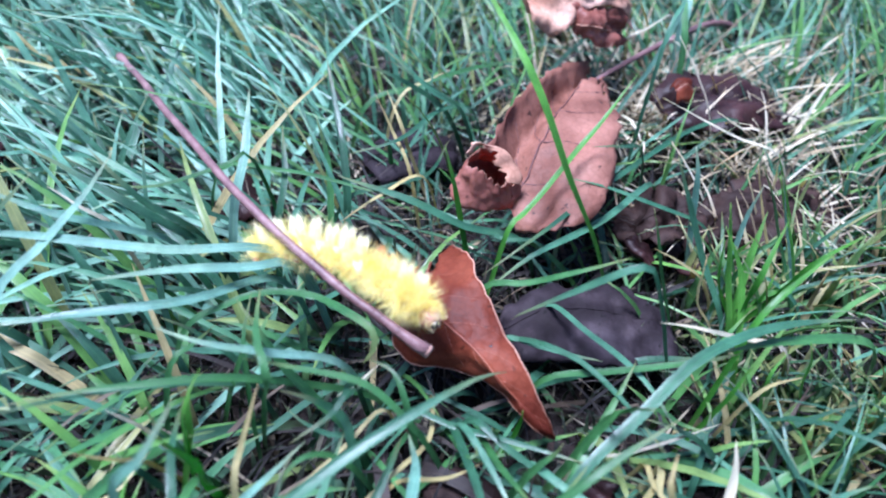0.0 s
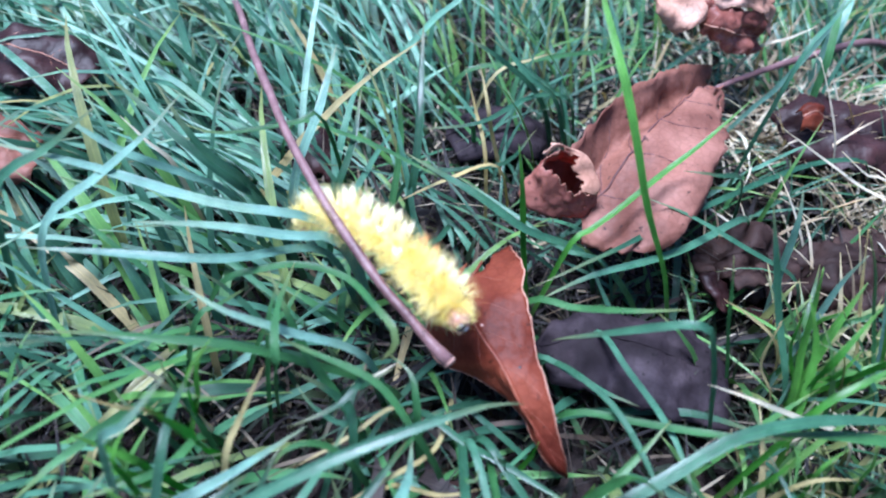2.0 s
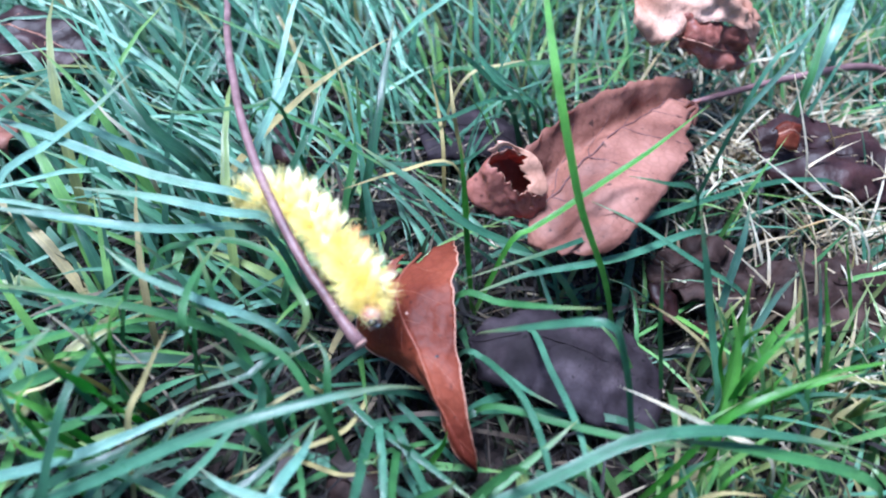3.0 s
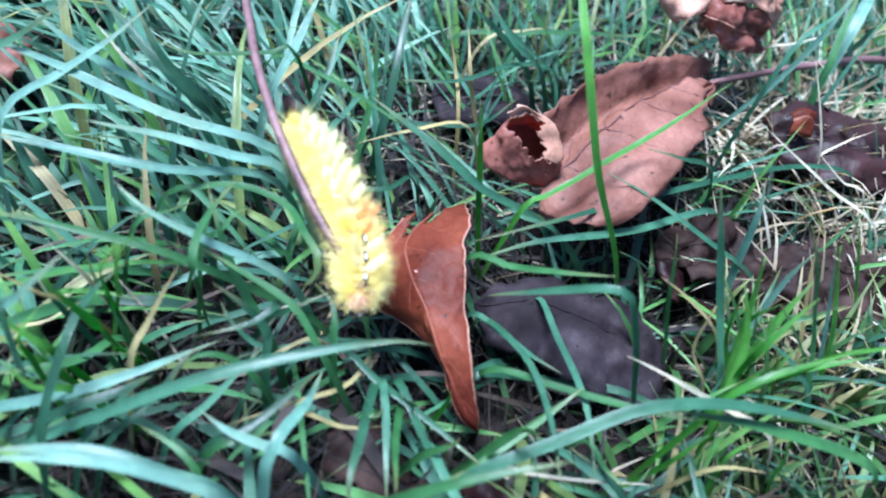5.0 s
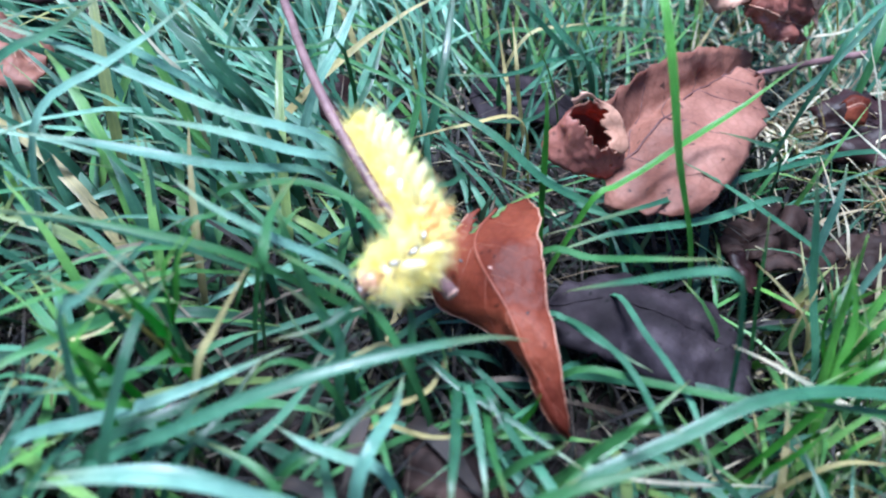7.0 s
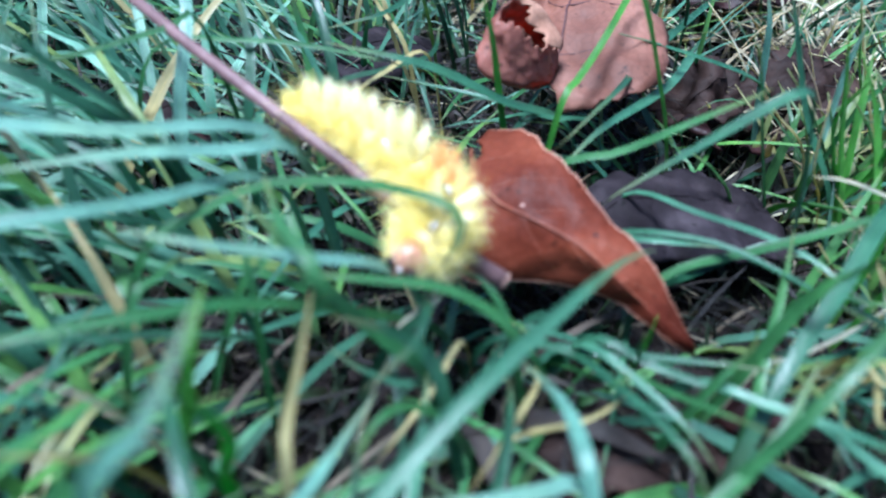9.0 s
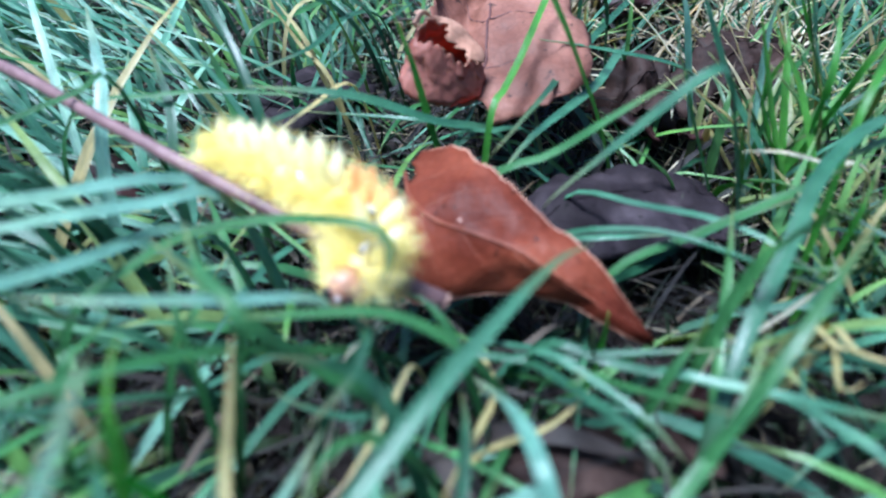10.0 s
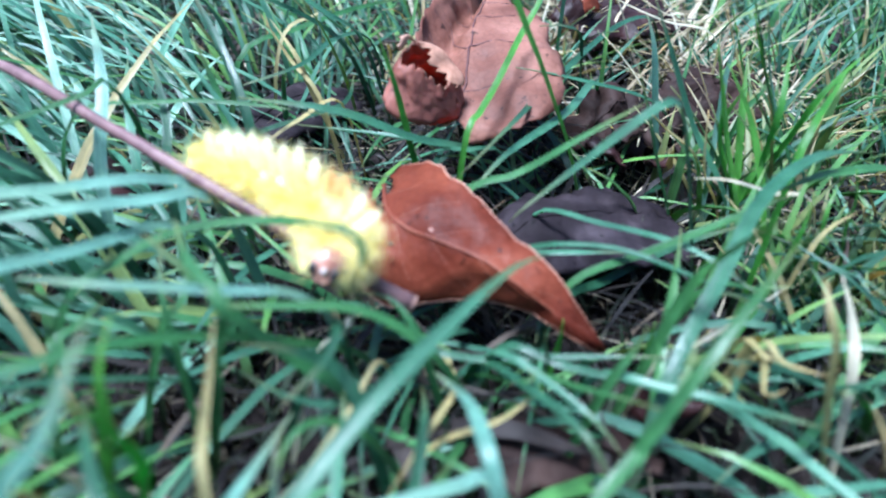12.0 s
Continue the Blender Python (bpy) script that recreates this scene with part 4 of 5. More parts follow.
blade("straw", 0.90, (75.5, 31.5, -2.0), (70.9, 37.2, 12.0), (66.2, 42.4, 26.0))
blade("fresh", 1.69, (80.8, 34.3, -2.0), (76.0, 37.2, 12.0), (69.8, 39.2, 26.0))
blade("fresh", 1.20, (67.5, 24.7, 2.0), (74.4, 26.4, 8.0), (83.0, 30.8, 12.0))
blade("blue", 1.08, (62.5, 25.0, 12.0), (70.4, 26.2, 8.0), (77.3, 24.1, 2.0))
blade("white", 0.66, (53.8, 73.3, 22.0), (65.0, 74.7, 16.0), (74.6, 73.2, 12.0), (86.5, 69.2, 8.0))
blade("white", 0.60, (63.5, 101.9, 24.0), (69.1, 95.4, 16.0), (74.2, 90.9, 6.0))
blade("straw", 0.72, (44.1, 26.4, 16.0), (51.1, 29.4, 10.0), (59.4, 30.1, 2.0))
blade("white", 0.96, (42.5, 8.7, 14.0), (49.8, 9.6, 12.0), (61.6, 12.4, 6.0), (71.3, 13.2, 2.0))
blade("straw", 0.84, (-14.7, 69.0, 22.0), (-10.6, 65.2, 14.0), (-5.9, 57.6, 8.0))
blade("straw", 0.78, (-19.0, 32.2, 14.0), (-11.7, 44.1, 12.0), (-2.4, 54.8, 9.0))
blade("straw", 0.72, (-50.1, -25.8, 20.0), (-44.8, -23.7, 15.0), (-42.2, -20.0, 8.0))
blade("blue", 1.20, (-22.1, 54.8, 14.0), (-9.0, 62.5, 14.0), (0.1, 76.8, 13.0), (8.8, 85.7, 8.0))
blade("blue", 1.32, (34.2, 51.7, 22.0), (41.3, 54.9, 20.0), (49.5, 64.0, 12.0))
blade("blue", 1.0, (54.6, 85.5, 30.0), (60.7, 96.7, 36.0), (66.9, 108.6, 42.0))
blade("blue", 1.57, (12.4, 23.3, 6.0), (22.9, 32.3, 8.0), (37.7, 43.5, 8.0), (53.4, 62.5, 4.0))
blade("blue", 1.20, (29.0, 48.4, 16.0), (40.9, 49.2, 12.0), (54.6, 47.3, 8.0), (65.2, 50.4, 0.0))
blade("fresh", 1.20, (-40.8, -34.8, 14.0), (-36.3, -34.9, 10.0), (-32.5, -31.4, 6.0))
blade("fresh", 1.08, (-41.6, -25.7, 16.0), (-41.5, -30.9, 14.0), (-40.1, -31.3, 8.0))
blade("blue", 1.81, (-67.2, 16.4, 36.0), (-74.2, 10.3, 30.0), (-82.0, 2.8, 22.0))
blade("blue", 1.57, (-35.5, -37.9, 4.0), (-26.6, -29.5, 8.0), (-24.1, -21.3, 6.0))
blade("fresh", 1.08, (65.5, 25.6, -3.0), (62.0, 29.8, 8.0), (64.1, 28.5, 18.0))
blade("fresh", 0.96, (64.4, 24.3, -3.0), (59.1, 25.5, 8.0), (56.5, 25.4, 20.0))
blade("fresh", 0.90, (67.6, 26.7, -3.0), (68.6, 24.0, 6.0), (70.3, 26.0, 12.0))
blade("green", 0.84, (79.3, 30.1, -3.0), (72.3, 29.9, 8.0), (64.1, 28.5, 18.0))
blade("fresh", 0.84, (88.0, 52.3, -3.0), (82.1, 52.9, 8.0), (75.4, 52.0, 22.0))
blade("straw", 0.78, (59.9, 22.6, -3.0), (54.6, 21.9, 6.0), (54.1, 24.7, 16.0))
blade("fresh", 0.96, (52.8, -1.7, 0.0), (55.0, -1.3, 8.0), (57.4, 0.8, 14.0))
blade("fresh", 0.96, (62.9, 1.1, 0.0), (62.7, 2.5, 8.0), (65.8, 5.1, 12.0))
blade("fresh", 0.90, (72.8, 6.0, 0.0), (71.4, 5.8, 8.0), (69.6, 6.5, 13.0))
blade("straw", 0.78, (58.3, -0.1, -0.0), (62.8, 1.5, 6.0), (69.0, 2.5, 8.0))
blade("straw", 0.84, (1.5, 3.3, -4.0), (1.5, -8.6, 0.0), (-3.7, -16.7, 3.0), (-11.3, -25.5, 4.0))
blade("straw", 0.72, (-3.9, -16.1, -2.0), (4.8, -17.3, 2.0), (11.3, -14.5, 3.0))
blade("green", 0.96, (4.2, -4.6, -4.0), (7.4, -13.8, 4.0), (9.5, -15.5, 6.0), (9.6, -12.1, 4.0))
blade("green", 1.44, (38.3, -16.8, 22.0), (25.1, -25.0, 18.0), (17.0, -28.1, 10.0), (11.5, -29.2, 0.0))
blade("pale", 1.93, (-31.5, -25.5, 34.0), (-33.0, -29.5, 32.0), (-35.5, -31.7, 28.0), (-39.4, -32.0, 22.0))
blade("green", 1.20, (-29.3, -6.7, 18.0), (-19.6, -6.5, 16.0), (-10.3, -7.3, 14.0), (-3.3, -10.1, 10.0), (1.3, -11.3, 2.0))
blade("fresh", 1.57, (-34.5, -28.0, 30.0), (-32.9, -27.5, 26.0), (-31.8, -25.5, 18.0), (-32.7, -22.6, 8.0))
blade("blue", 1.57, (5.3, -6.3, 0.0), (8.6, -18.1, 6.0), (10.6, -26.8, 8.0), (12.6, -30.4, 4.0))
blade("fresh", 1.44, (-32.8, -16.1, 26.0), (-34.3, -19.5, 22.0), (-36.6, -17.4, 10.0))
blade("green", 1.57, (27.4, -12.2, 4.0), (30.3, -11.8, 12.0), (32.0, -14.5, 20.0), (32.8, -19.7, 28.0))
blade("green", 1.32, (17.8, -16.5, 2.0), (22.3, -15.4, 8.0), (23.2, -15.4, 11.0))
blade("green", 1.08, (14.0, -8.5, 0.0), (12.5, -10.6, 6.0), (12.1, -11.4, 9.0))
blade("straw", 1.08, (37.0, -16.6, 0.0), (39.2, -17.3, 4.0), (34.2, -24.8, 6.0), (36.6, -25.1, 7.0))
blade("blue", 1.57, (-11.3, -13.9, 4.0), (-13.5, -10.0, 8.0), (-19.1, -9.3, 12.0), (-23.4, -9.6, 14.0))
blade("blue", 1.32, (-8.3, -1.7, 10.0), (-11.9, -4.6, 8.0), (-16.7, -5.2, 2.0))
blade("straw", 0.96, (-13.0, 77.4, 18.0), (-8.8, 70.8, 12.0), (-6.4, 70.2, 4.0))
blade("green", 1.2, (-44.0, 4.5, 10.0), (-36.0, 8.0, 15.0), (-29.0, 10.0, 16.5), (-22.0, 9.8, 16.6), (-17.5, 7.2, 17.6), (-13.0, 2.5, 19.5), (-9.0, -1.0, 19.5), (-8.6, -2.6, 17.0), (-10.6, -3.3, 13.2), full=0.93)
blade("pale", 1.6, (-73.4, -4.3, 20.0), (-56.6, -1.2, 21.0), (-41.8, 5.3, 18.5), (-28.7, 18.8, 10.0))
blade("green", 1.46, (-47.1, -35.4, 6.0), (-41.4, -31.3, 6.0), (-37.3, -25.8, 4.0), (-36.1, -18.7, 1.0))
blade("fresh", 1.29, (-51.3, -28.6, 12.0), (-46.7, -28.0, 9.0), (-41.9, -27.3, 6.0), (-40.5, -26.6, 2.0))
blade("fresh", 1.12, (-49.5, -29.9, 8.0), (-43.7, -30.0, 6.0), (-41.7, -28.6, 3.0))
blade("green", 1.12, (-43.8, -13.5, 14.0), (-41.4, -15.4, 11.0), (-39.1, -16.0, 7.0), (-35.9, -18.0, 2.0))
blade("blue", 1.03, (-48.0, -20.5, 14.0), (-44.7, -22.0, 12.0), (-43.1, -21.5, 8.0))
blade("straw", 0.69, (-50.3, -26.5, 3.0), (-47.0, -22.3, 4.0), (-44.0, -16.2, 5.0))
blade("blue", 1.20, (-29.1, -36.7, 2.0), (-27.2, -31.3, 5.0), (-25.6, -23.6, 7.0))
blade("blue", 1.03, (-25.6, -35.5, 2.0), (-22.5, -27.9, 6.0), (-21.5, -21.7, 9.0), (-20.2, -18.2, 10.0))
blade("blue", 1.29, (-18.9, -30.1, 0.0), (-16.1, -23.3, 3.0), (-14.5, -17.6, 5.0), (-13.0, -11.5, 6.0))
blade("green", 1.20, (-22.8, -31.7, 5.0), (-16.4, -32.1, 6.0), (-11.9, -33.2, 5.0), (-9.9, -34.6, 2.0))
blade("blue", 1.46, (-12.4, -28.9, 2.0), (-8.0, -24.7, 4.0), (-4.3, -15.7, 5.0), (-3.2, -10.3, 3.0))
blade("green", 1.03, (-11.4, -30.1, 3.0), (-6.2, -25.9, 5.0), (-2.4, -22.4, 4.0))
blade("pale", 2, (-36.6, -44.7, 9.0), (-28.2, -41.1, 10.0), (-20.2, -38.4, 10.0), (-12.6, -36.8, 8.0), (-6.1, -35.0, 4.0))
blade("blue", 1.29, (-2.6, -3.1, 0.0), (5.7, -6.8, 1.0), (14.1, -9.6, 2.0), (22.0, -12.2, 3.0), (29.0, -14.9, 4.0))
blade("blue", 1.38, (8.7, -5.3, 1.0), (14.7, -11.0, 2.0), (20.3, -16.7, 4.0), (24.1, -20.7, 5.0))
blade("green", 1.12, (-22.1, -24.4, 6.0), (-20.8, -21.3, 9.0), (-18.2, -18.9, 10.0), (-14.8, -16.8, 7.0), (-10.3, -16.3, 1.0))
blade("blue", 0.95, (-23.5, -8.4, 8.0), (-20.3, -10.3, 6.0), (-15.8, -10.7, 3.0), (-12.4, -9.3, 0.0))
blade("dead", 2.41, (-7.6, -9.1, -6.0), (-6.4, -15.9, -4.0), (-5.4, -22.2, -4.0), (-4.7, -26.7, -5.0))
blade("dead", 2.06, (-13.6, -28.5, -6.0), (-8.0, -28.8, -4.0), (-2.6, -29.2, -4.0))
blade("dead", 2.58, (0.3, -11.3, -6.0), (6.9, -14.9, -4.0), (11.6, -18.1, -4.0), (16.1, -20.1, -5.0))
blade("white", 0.60, (28.2, -11.8, 0.0), (35.3, -9.9, 0.0), (43.9, -7.7, 1.0), (54.3, -3.7, 1.0))
blade("green", 1.29, (41.8, -1.3, 1.0), (45.2, -6.9, 5.0), (48.7, -9.6, 7.0))
blade("blue", 1.12, (15.2, 15.7, -1.0), (22.7, 12.5, 1.0), (28.8, 9.6, 2.0), (34.5, 9.3, 1.0))
blade("white", 0.95, (-73.5, 27.4, 24.0), (-66.9, 25.6, 20.0), (-61.6, 25.1, 15.0))
blade("white", 0.86, (-49.0, -15.7, 16.0), (-45.6, -15.6, 13.0), (-43.1, -15.0, 8.0))
blade("green", 0.86, (-31.3, 8.2, 18.0), (-31.7, 1.4, 14.0), (-31.0, -2.7, 8.0))
blade("blue", 1.20, (-46.5, 3.2, 16.0), (-42.0, 4.0, 12.0), (-34.3, 2.0, 6.0))
blade("green", 1.03, (-33.1, 0.7, 8.0), (-29.7, 1.5, 12.0), (-28.7, 5.4, 14.0), (-28.1, 9.6, 12.0))
blade("green", 1.03, (-43.7, -3.6, 10.0), (-40.7, 0.7, 12.0), (-38.7, 7.4, 10.0))
blade("blue", 1.12, (-28.7, 26.7, 4.0), (-17.8, 25.5, 8.0), (-10.1, 30.0, 8.0), (-8.8, 39.6, 3.0))
blade("blue", 1.03, (-20.9, 47.6, 6.0), (-10.8, 52.1, 8.0), (-1.3, 59.4, 7.0), (3.4, 74.8, 6.0))
blade("green", 1.38, (-19.9, 89.1, 6.0), (-7.4, 97.0, 8.0), (9.6, 108.6, 8.0), (26.7, 120.6, 6.0))
blade("blue", 1.38, (-11.8, 77.9, 26.0), (-1.2, 81.9, 16.0), (6.4, 90.8, 4.0))
blade("blue", 1.12, (-11.5, 50.5, 8.0), (5.0, 41.7, 8.0), (15.4, 37.9, 6.0), (24.2, 39.8, 3.0))
blade("green", 0.95, (-38.2, 43.5, 20.0), (-43.2, 39.0, 22.0), (-54.1, 31.7, 22.0), (-64.6, 31.7, 22.0))
blade("straw", 0.77, (-11.2, 84.7, 10.0), (-2.8, 94.2, 12.0), (2.9, 101.5, 11.0))
blade("straw", 0.86, (57.7, 131.4, 20.0), (57.1, 131.7, 12.0), (57.6, 127.3, 2.0))
blade("straw", 0.77, (58.2, 129.4, 22.0), (66.2, 138.9, 6.0))
blade("white", 0.86, (53.4, 125.3, 8.0), (63.2, 131.0, 12.0), (71.0, 137.4, 14.0))
blade("white", 0.77, (69.9, 78.5, 16.0), (76.9, 77.4, 12.0), (82.6, 77.0, 10.0))
blade("pale", 1.3, (65.9, 112.3, 40.0), (63.1, 105.0, 30.0), (58.2, 102.5, 14.0), (54.4, 103.4, 4.0))
blade("pale", 3.10, (79.5, 161.0, 26.0), (76.2, 140.0, 18.0), (74.7, 134.4, 10.0))
blade("green", 1.89, (71.6, 135.3, 30.0), (70.9, 123.1, 20.0), (71.1, 116.7, 12.0))
blade("pale", 1.6, (-16.1, -25.2, 4.0), (-9.7, -27.1, 6.0), (-3.6, -26.6, 5.0), (0.8, -25.5, 3.0))
blade("blue", 1.63, (18.3, -14.1, 2.0), (23.8, -20.0, 5.0), (30.8, -25.7, 6.0), (40.0, -29.5, 4.0))
blade("fresh", 1.12, (28.1, -10.1, 6.0), (27.1, -10.7, 0.0), (26.4, -10.6, -6.0))
blade("fresh", 0.95, (18.2, -3.9, 3.0), (17.4, -4.3, -3.0))
blade("straw", 1.03, (37.5, -14.4, 4.0), (37.9, -19.5, 6.0), (40.6, -23.5, 7.0))
blade("white", 1.72, (50.8, -13.8, 12.0), (50.9, -17.2, 8.0), (49.3, -22.2, 2.0))
blade("green", 1.38, (-10.4, 0.5, 10.0), (-5.5, -2.1, 10.0), (-3.2, -5.6, 8.0), (-2.0, -7.8, 4.0))
blade("straw", 0.77, (-6.9, -4.7, 2.0), (-12.5, -12.2, 3.0), (-19.5, -20.7, 4.0))
blade("white", 0.86, (-8.0, 1.0, 8.0), (-11.5, -1.9, 6.0), (-15.6, -4.3, 3.0))
blade("blue", 1.38, (6.7, -6.9, 2.0), (10.7, -14.1, 4.0), (14.0, -21.3, 4.0), (16.0, -25.5, 2.0))
blade("green", 1.2, (61.2, 30.9, 34.0), (66.9, 32.3, 24.0), (73.4, 31.1, 10.0), (78.3, 26.0, -2.0))
blade("pale", 0.9, (66.8, 33.4, 30.0), (73.2, 34.5, 16.0), (78.7, 31.5, 0.0))
blade("green", 1.1, (77.5, 38.5, 14.0), (71.3, 33.9, 12.0), (66.3, 31.6, 8.0))
blade("pale", 1.2, (66.7, 37.9, 24.0), (65.1, 36.4, 16.0), (64.0, 33.4, 6.0))
blade("pale", 1.6, (57.3, 53.9, 22.0), (58.3, 52.1, 18.0), (59.1, 50.3, 12.0))

# ---- lawn and thatch ----
# stretches that the grass leaves open: two ends in mm, half-width, chance that a blade is bent aside
OPEN = [
    ((-33, 24), (2, 1), 9, 1.0), ((-31, 40), (-12, 8), 9, 1.0), ((-2, 28), (25, -6), 11, 1.0), ((10, 47), (44, 108), 20, 0.97),
    ((16, 24), (50, 28), 12, 0.97), ((-70, 75), (-25, 15), 5, 0.8), ((-22, 58), (2, 92), 20, 0.35), ((28, 112), (58, 130), 14, 0.9),
    ((66, 104), (100, 112), 13, 0.9), ((48, 54), (96, 66), 13, 0.55),
    ((-8, -9), (17, -18), 9, 0.45), ((52, 30), (68, 58), 11, 0.92), ((26, -2), (46, 4), 8, 0.6), ((24, -14), (50, -8), 8, 0.6), ((46, 42), (66, 62), 10, 0.9), ((48, 109), (112, 163), 6, 0.85),
    ((22, -4), (46, 6), 7, 0.8), ((50, 34), (70, 46), 10, 0.9), ((-40, 12), (-30, 18), 6, 0.8), ((74, 14), (92, 28), 9, 0.7),
    ((-126, 58), (-108, 57), 9, 0.9),
]
TOWARDS = (np.array([0.12, -0.72, 0.85]), np.array([-0.25, -0.75, 0.5]))


OPEN_A = np.array([o[0] for o in OPEN], float)
OPEN_AB = np.array([o[1] for o in OPEN], float) - OPEN_A
OPEN_R = np.array([o[2] for o in OPEN], float)
OPEN_Z = np.where(OPEN_A[:, 0] == 16, -6.0, 1.0)
OPEN_CHANCE = np.array([o[3] for o in OPEN])


def bent_aside(C, rng):
    """Whether a blade would lie over one of the open stretches, and is bent away from it."""
    if C[:, 2].max() < -7 or C[0, 0] < -150 or C[0, 0] > 170 or C[0, 1] > 210:
        return False
    hit = np.zeros(len(OPEN_R), bool)
    for d in TOWARDS:
        q = (C[:, :2] - d[:2] / d[2] * np.maximum(C[:, 2:] - 4, 0))[:, None] - OPEN_A
        t = np.clip((q * OPEN_AB).sum(2) / (OPEN_AB ** 2).sum(1), 0, 1)
        gap = np.linalg.norm(q - t[..., None] * OPEN_AB, axis=2)
        hit |= ((gap < OPEN_R) & (C[:, 2:] > OPEN_Z)).any(0)
    return bool((hit & (rng.uniform(size=len(OPEN_R)) < OPEN_CHANCE)).any())


def strand(rng, x, y, length, rise, lean, droop, n=7):
    """A centre line in mm from the soil at x, y: rises, leans and bends over."""
    s = np.linspace(0, 1, n)
    a0 = rise
    ang = a0 - droop * s ** 1.3
    step = length / (n - 1)
    h = np.r_[0, np.cumsum(np.cos(ang[:-1]) * step)]
    z = np.r_[0, np.cumsum(np.sin(ang[:-1]) * step)]
    side = rng.normal(0, 0.12) * length * s ** 2
    cx, cy = math.cos(lean), math.sin(lean)
    return np.stack([x + h * cx - side * cy, y + h * cy + side * cx, -16 + np.maximum(z, 0.5 * s)], 1)


def stuff(name, label, category, strands, material):
    V, F, U, o = [], [], [], 0
    for C, w, keel in strands:
        v, f, u = blade_arrays(C * MM, w * MM, np.array([0.05, -0.1, 1.0]), keel, 0.0001, 0.5)
        V.append(v)
        U.append(u)
        F += [tuple(k + o for k in q) for q in f]
        o += len(v)
    ob = part(name, mesh_of(name, np.concatenate(V), F, np.concatenate(U), True, True), material)
    tagged(ob, label, category, kind="stuff")


def lawn():
    rng = np.random.default_rng(11)
    out, tall = [], []
    while len(out) + len(tall) < 7600:
        far = len(out) + len(tall) > 6400
        x, y = (rng.uniform(-420, 430), rng.uniform(-330, 500)) if far else (rng.uniform(-190, 200), rng.uniform(-80, 270))
        if far and -190 < x < 200 and -80 < y < 270:
            continue
        length = rng.uniform(24, 66)
        width = rng.uniform(0.7, 1.9)
        rise = radians(rng.uniform(25, 80))
        droop = radians(rng.uniform(20, 95))
        lean = rng.uniform(0, 2 * np.pi)
        if x < -18 and y > -5:
            lean = rng.normal(radians(165), 0.7)
            length *= 1.2
            width *= 1.2
        elif y > 90:
            lean = rng.normal(radians(100), 1.0)
        elif x > 45:
            rise = radians(rng.uniform(50, 88))
            length *= 0.7
            width *= 0.8
        if -45 < x < 75 and 45 < y < 165:
            width *= 0.8
            if rng.uniform() < 0.3:
                continue
        top = 8 if y < -20 else 15 if y < 5 else 30 if y < 70 else 40
        C = strand(rng, x, y, length, rise, lean, droop)
        if C[:, 2].max() > top or (C[:, 1].min() < -52 and C[:, 2].max() > 8 and abs(x) < 90):
            continue
        # the strip in front of the leaves is thinned to few blades besides the long single ones
        if bent_aside(C, rng) or (((y < 6 and -38 < x < 26) or (y < -7 and -38 < x < 34)) and (rng.uniform() < 0.8 or C[:, 2].max() > 4)):
            continue
        if y < 4 and abs(x) < 62:
            width *= 1.35
        (tall if x < -22 and y > 22 else out).append((C, width, rng.uniform(0.2, 0.6)))
    stuff("long_grass", "long glossy blue-green grass bending to one side", "grass", tall, M_LONG)
    stuff("lawn_grass", "dense uncut blue-green lawn grass with yellowing blades", "grass", out, M_LAWN)


def thatch():
    rng = np.random.default_rng(23)
    out = []
    while len(out) < 4200:
        x, y = rng.uniform(-170, 190), rng.uniform(-75, 230)
        C = strand(rng, x, y, rng.uniform(10, 42), radians(rng.uniform(5, 45)), rng.uniform(0, 2 * np.pi), radians(rng.uniform(10, 80)), 6)
        C[:, 2] = np.minimum(C[:, 2] + rng.uniform(0, 4), 6 + rng.uniform(0, 5))
        if bent_aside(C, rng) or (y < 28 and rng.uniform() < 0.62):
            continue
        out.append((C, rng.choice([0.3, 0.4, 0.55, 0.8, 1.2]), rng.uniform(0.1, 0.5)))
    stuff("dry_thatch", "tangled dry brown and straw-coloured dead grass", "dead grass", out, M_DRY)


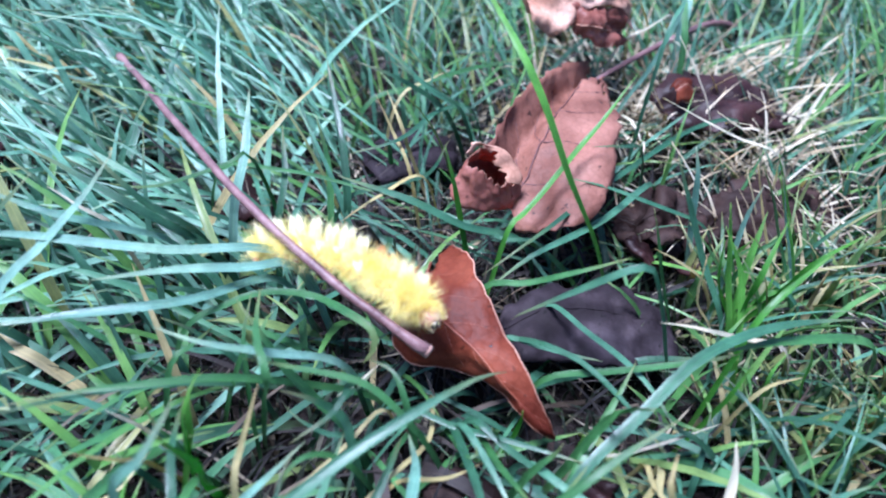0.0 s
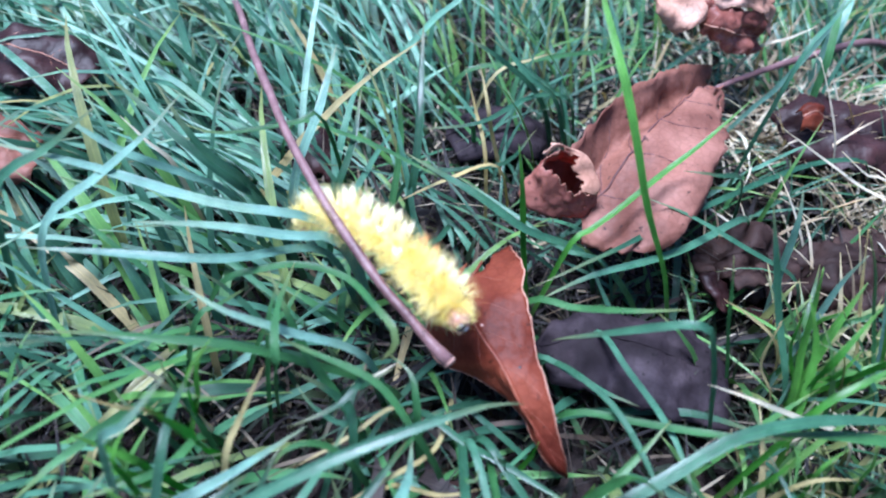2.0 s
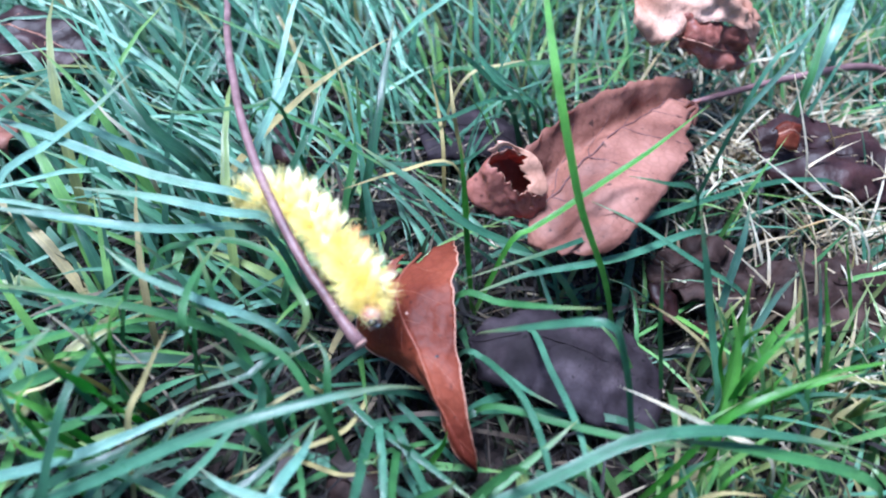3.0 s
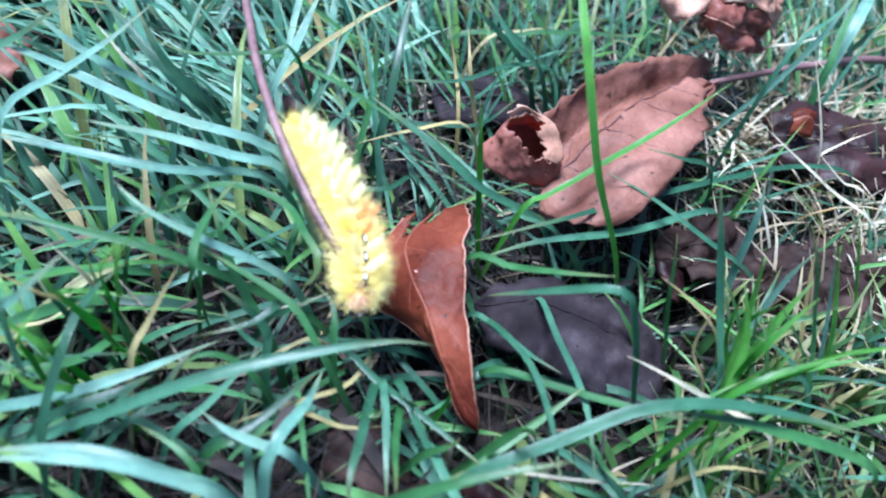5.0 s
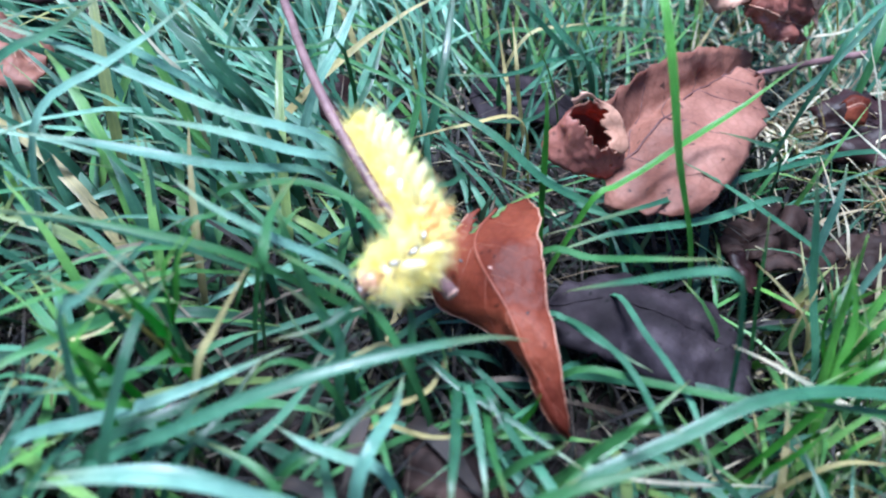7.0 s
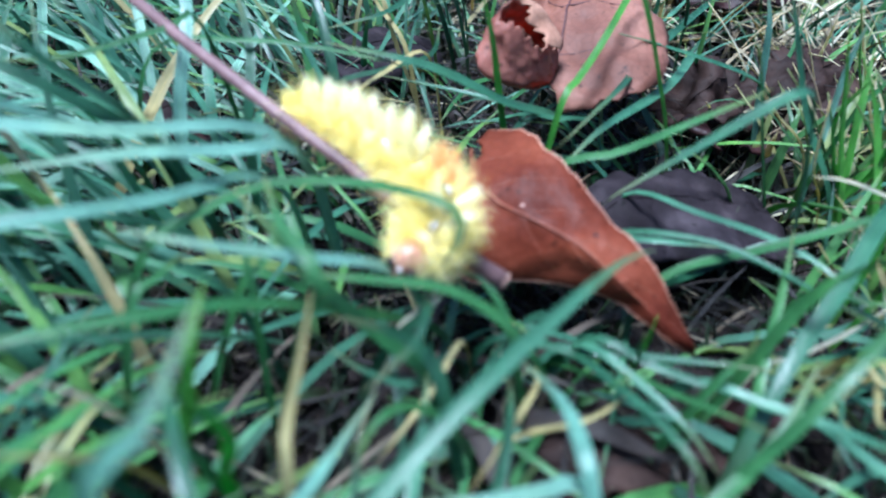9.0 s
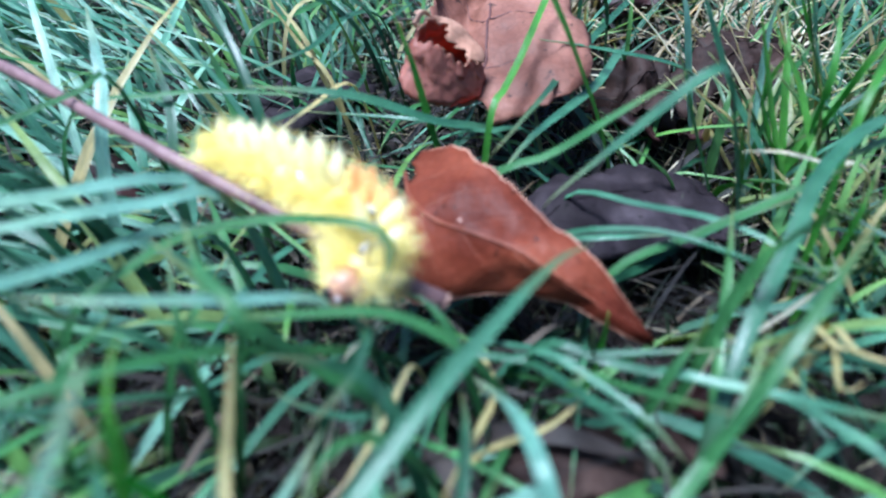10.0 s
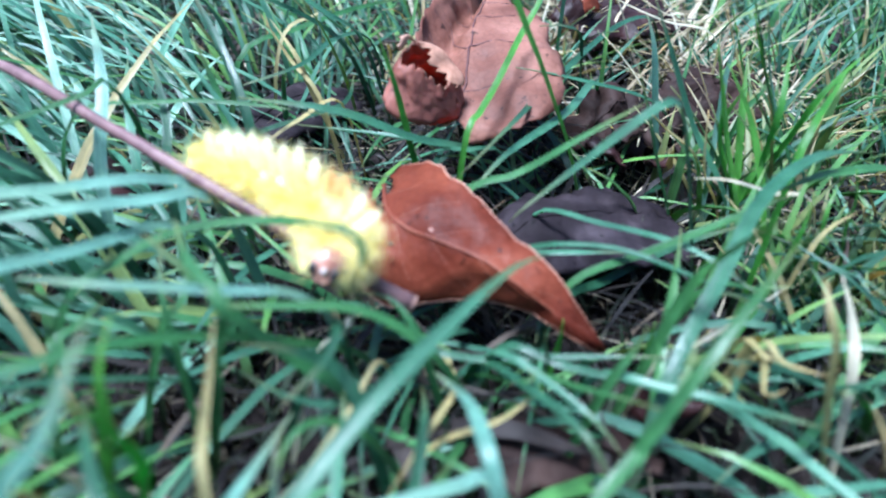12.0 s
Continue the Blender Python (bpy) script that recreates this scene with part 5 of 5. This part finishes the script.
def pale_straw():
    """Bleached stalks where the lawn has died back."""
    rng = np.random.default_rng(31)
    out = []
    while len(out) < 420:
        x, y = rng.normal(80, 22), rng.normal(128, 20)
        C = strand(rng, x, y, rng.uniform(14, 45), radians(rng.uniform(8, 75)), rng.uniform(0, 2 * np.pi), radians(rng.uniform(10, 70)), 6)
        C[:, 2] += 4
        if bent_aside(C, rng):
            continue
        out.append((C, rng.uniform(0.5, 1.3), rng.uniform(0.1, 0.5)))
    for k in range(80):
        x, y = rng.normal(84, 16), rng.normal(44, 13)
        C = strand(rng, x, y, rng.uniform(12, 36), radians(rng.uniform(8, 70)), rng.uniform(0, 2 * np.pi), radians(rng.uniform(10, 80)), 6)
        if not bent_aside(C, rng):
            out.append((C, rng.uniform(0.4, 1.1), rng.uniform(0.1, 0.5)))
    for k in range(150):
        x, y = rng.uniform(-45, 65), rng.uniform(42, 150)
        C = strand(rng, x, y, rng.uniform(8, 30), radians(rng.uniform(5, 40)), rng.uniform(0, 2 * np.pi), radians(rng.uniform(10, 60)), 6)
        C[:, 2] += 2
        if not bent_aside(C, rng):
            out.append((C, rng.uniform(0.3, 0.85), rng.uniform(0.1, 0.5)))
    for cx, cy, sx, sy, count in ((74, 116, 13, 9, 120), (72, 54, 12, 8, 30), (94, 88, 10, 13, 70), (97, 58, 11, 12, 50)):
        for k in range(count):
            C = strand(rng, rng.normal(cx, sx), rng.normal(cy, sy), rng.uniform(12, 28), radians(rng.uniform(20, 70)), rng.uniform(0, 2 * np.pi), radians(rng.uniform(10, 80)), 6)
            C[:, 2] += 7
            out.append((C, rng.uniform(0.45, 0.95), rng.uniform(0.1, 0.5)))
    stuff("pale_straw", "bleached straw stalks in a thin patch of lawn", "dead grass", out, M_PALE_STRAW)


def fine_litter():
    """Thin dark and straw-coloured fibres over the soil between the tufts."""
    rng = np.random.default_rng(41)
    out = []
    for k in range(1000):
        x, y = rng.uniform(-110, 110), rng.uniform(-60, 70)
        C = strand(rng, x, y, rng.uniform(6, 26), radians(rng.uniform(3, 40)), rng.uniform(0, 2 * np.pi), radians(rng.uniform(10, 110)), 7)
        C[:, 2] = np.minimum(C[:, 2] + rng.uniform(0, 4), 2)
        if not bent_aside(C, rng):
            out.append((C, rng.choice([0.25, 0.35, 0.5, 0.7]), rng.uniform(0.1, 0.5)))
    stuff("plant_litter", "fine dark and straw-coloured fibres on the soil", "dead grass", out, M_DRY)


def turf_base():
    """Short upright sheaths and shoots deep in the sward, added to shade the soil; their colour is darkened too."""
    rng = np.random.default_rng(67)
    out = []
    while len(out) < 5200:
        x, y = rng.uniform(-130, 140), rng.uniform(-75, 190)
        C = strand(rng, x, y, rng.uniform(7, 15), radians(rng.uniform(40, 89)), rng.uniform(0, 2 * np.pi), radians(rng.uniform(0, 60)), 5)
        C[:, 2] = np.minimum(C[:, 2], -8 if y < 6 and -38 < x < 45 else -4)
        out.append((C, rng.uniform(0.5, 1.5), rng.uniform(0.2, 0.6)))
    stuff("turf_base", "dense short shoots at the foot of the grass, coloured dark as in shade", "grass", out, M_BASE)


TUFTS = [(73, 3, 10, 6, 120, 8, 20), (92, 6, 10, 9, 80, 10, 26), (69, 26, 4.5, 4.5, 14, 20, 40), (86, 34, 3, 3, 16, 18, 34), (108, 50, 8, 10, 50, 12, 30), (72, 36, 9, 8, 26, 16, 34), (90, 42, 8, 8, 26, 14, 30)]


def short_tufts():
    """Low yellow-green regrowth at the edge of the patch, and an upright fresh clump behind it."""
    rng = np.random.default_rng(53)
    out = []
    for cx, cy, sx, sy, count, lo, hi in TUFTS:
        for k in range(count):
            x, y = rng.normal(cx, sx), rng.normal(cy, sy)
            C = strand(rng, x, y, rng.uniform(lo, hi), radians(rng.uniform(45, 88)), rng.uniform(0, 2 * np.pi), radians(rng.uniform(0, 60)), 6)
            out.append((C, rng.uniform(0.9, 2.3), rng.uniform(0.2, 0.6)))
    stuff("short_grass", "short yellow-green regrowing grass tufts", "grass", out, M_SHORT)


lawn()
turf_base()
thatch()
pale_straw()
fine_litter()
short_tufts()

# ---- movement ----
# the caterpillar's axis from tail to head, in mm
AXIS = {
    0.0: [(-33.9, 21.1, 15.7), (-24.0, 20.1, 18.1), (-13.6, 15.5, 18.1), (-5.6, 10.7, 17.5), (0.8, 6.2, 15.3)],
    1.5: [(-34.2, 20.4, 15.7), (-25.5, 21.0, 18.1), (-14.0, 16.2, 18.6), (-6.6, 12.1, 17.9), (0.2, 7.5, 16.7)],
    3.0: [(-33.9, 18.8, 16.7), (-25.7, 22.0, 18.1), (-15.7, 16.8, 17.6), (-6.4, 11.5, 16.7), (0.4, 5.3, 15.0)],
    5.5: [(-28.4, 26.0, 19.2), (-20.7, 20.4, 18.6), (-11.8, 12.8, 17.5), (-5.6, 6.4, 16.1), (-0.7, -2.7, 13.4)],
    6.5: [(-26.4, 24.8, 19.5), (-17.4, 16.9, 18.6), (-9.4, 10.2, 17.8), (-5.8, 2.6, 16.4), (-6.1, -6.4, 15.1)],
    7.0: [(-26.6, 24.3, 19.3), (-17.6, 16.5, 18.7), (-9.3, 9.2, 17.9), (-6.5, 1.9, 17.4), (-10.5, -5.7, 16.8)],
    9.0: [(-26.2, 24.8, 17.0), (-19.0, 19.7, 16.7), (-11.9, 11.7, 16.1), (-9.2, 4.3, 14.8), (-13.8, -2.0, 14.2)],
    10.5: [(-26.9, 25.8, 17.4), (-21.3, 20.5, 16.8), (-13.1, 11.8, 16.4), (-9.6, 4.2, 15.2), (-13.4, -2.0, 14.5)],
    12.0: [(-27.0, 25.4, 16.6), (-20.9, 20.2, 16.8), (-13.0, 11.9, 16.4), (-10.2, 4.4, 15.6), (-12.4, -2.0, 17.2)],
}


def axis_at(t):
    keys = sorted(AXIS)
    for a, b in zip(keys, keys[1:]):
        if t <= b:
            w = (t - a) / (b - a)
            w = w * w * (3 - 2 * w)
            return np.array(AXIS[a]) * (1 - w) + np.array(AXIS[b]) * w
    return np.array(AXIS[keys[-1]])


def ring_poses(t):
    """Poses of the body rings and the head at a time, in the caterpillar's space."""
    C = spline(axis_at(t) * MM, 131)
    T = unit(np.gradient(C, axis=0))
    out = []
    turned = min(max((t - 3.2) / 2.8, 0), 1)
    turned = turned * turned * (3 - 2 * turned)
    for s in range(SEGMENTS + 1):
        i = int(round((s + 0.3) / (SEGMENTS + 0.6) * 130))
        f = s / SEGMENTS
        f = f * f * (3 - 2 * f)
        early, late = Vector((0.45, 0.75, 0.55)), Vector((0.15, -0.35, 0.9))
        up = Vector((0.4, 0.5, 0.75)).lerp(early.lerp(late, turned), f)
        x = Vector(T[i])
        if s == SEGMENTS:
            x = (x + Vector((0, 0, -0.15))).normalized()
        y = up.cross(x).normalized()
        z = x.cross(y)
        m = Matrix((x, y, z)).transposed().to_4x4()
        m.translation = Vector(C[i]) - CAT_BASE + (x * 0.6 * MM if s == SEGMENTS else Vector())
        out.append(m)
    return out


def motions():
    times = [0, 0.5, 1, 1.5, 2, 2.5, 3, 3.5, 4, 4.5, 5, 5.5, 6, 6.5, 7, 7.5, 8, 8.5, 9, 9.5, 10, 10.5, 11, 11.5, 12]
    rows = [ring_poses(t) for t in times]
    for k, ring in enumerate(cat_rings):
        walk(ring, [(t, r[k]) for t, r in zip(times, rows)])
    rest = Matrix.Translation(STALK[0])
    tipped = []
    for shift, turn in (((4.2, 5.4, 6.5), (-0.0113, 0.1636, -0.0597)), ((0.7, 2.8, 2.5), (-0.0745, 0.1937, -0.0333))):
        turn = Vector(turn)
        tipped.append(Matrix.Translation(Vector(STALK[0]) + Vector(shift) * MM) @ Matrix.Rotation(turn.length, 4, turn.normalized()))
    walk(leaf_stalk, [(0, rest), (7.2, rest), (8.8, tipped[0]), (9.5, tipped[0]), (10, tipped[1]), (12, tipped[1])])


motions()
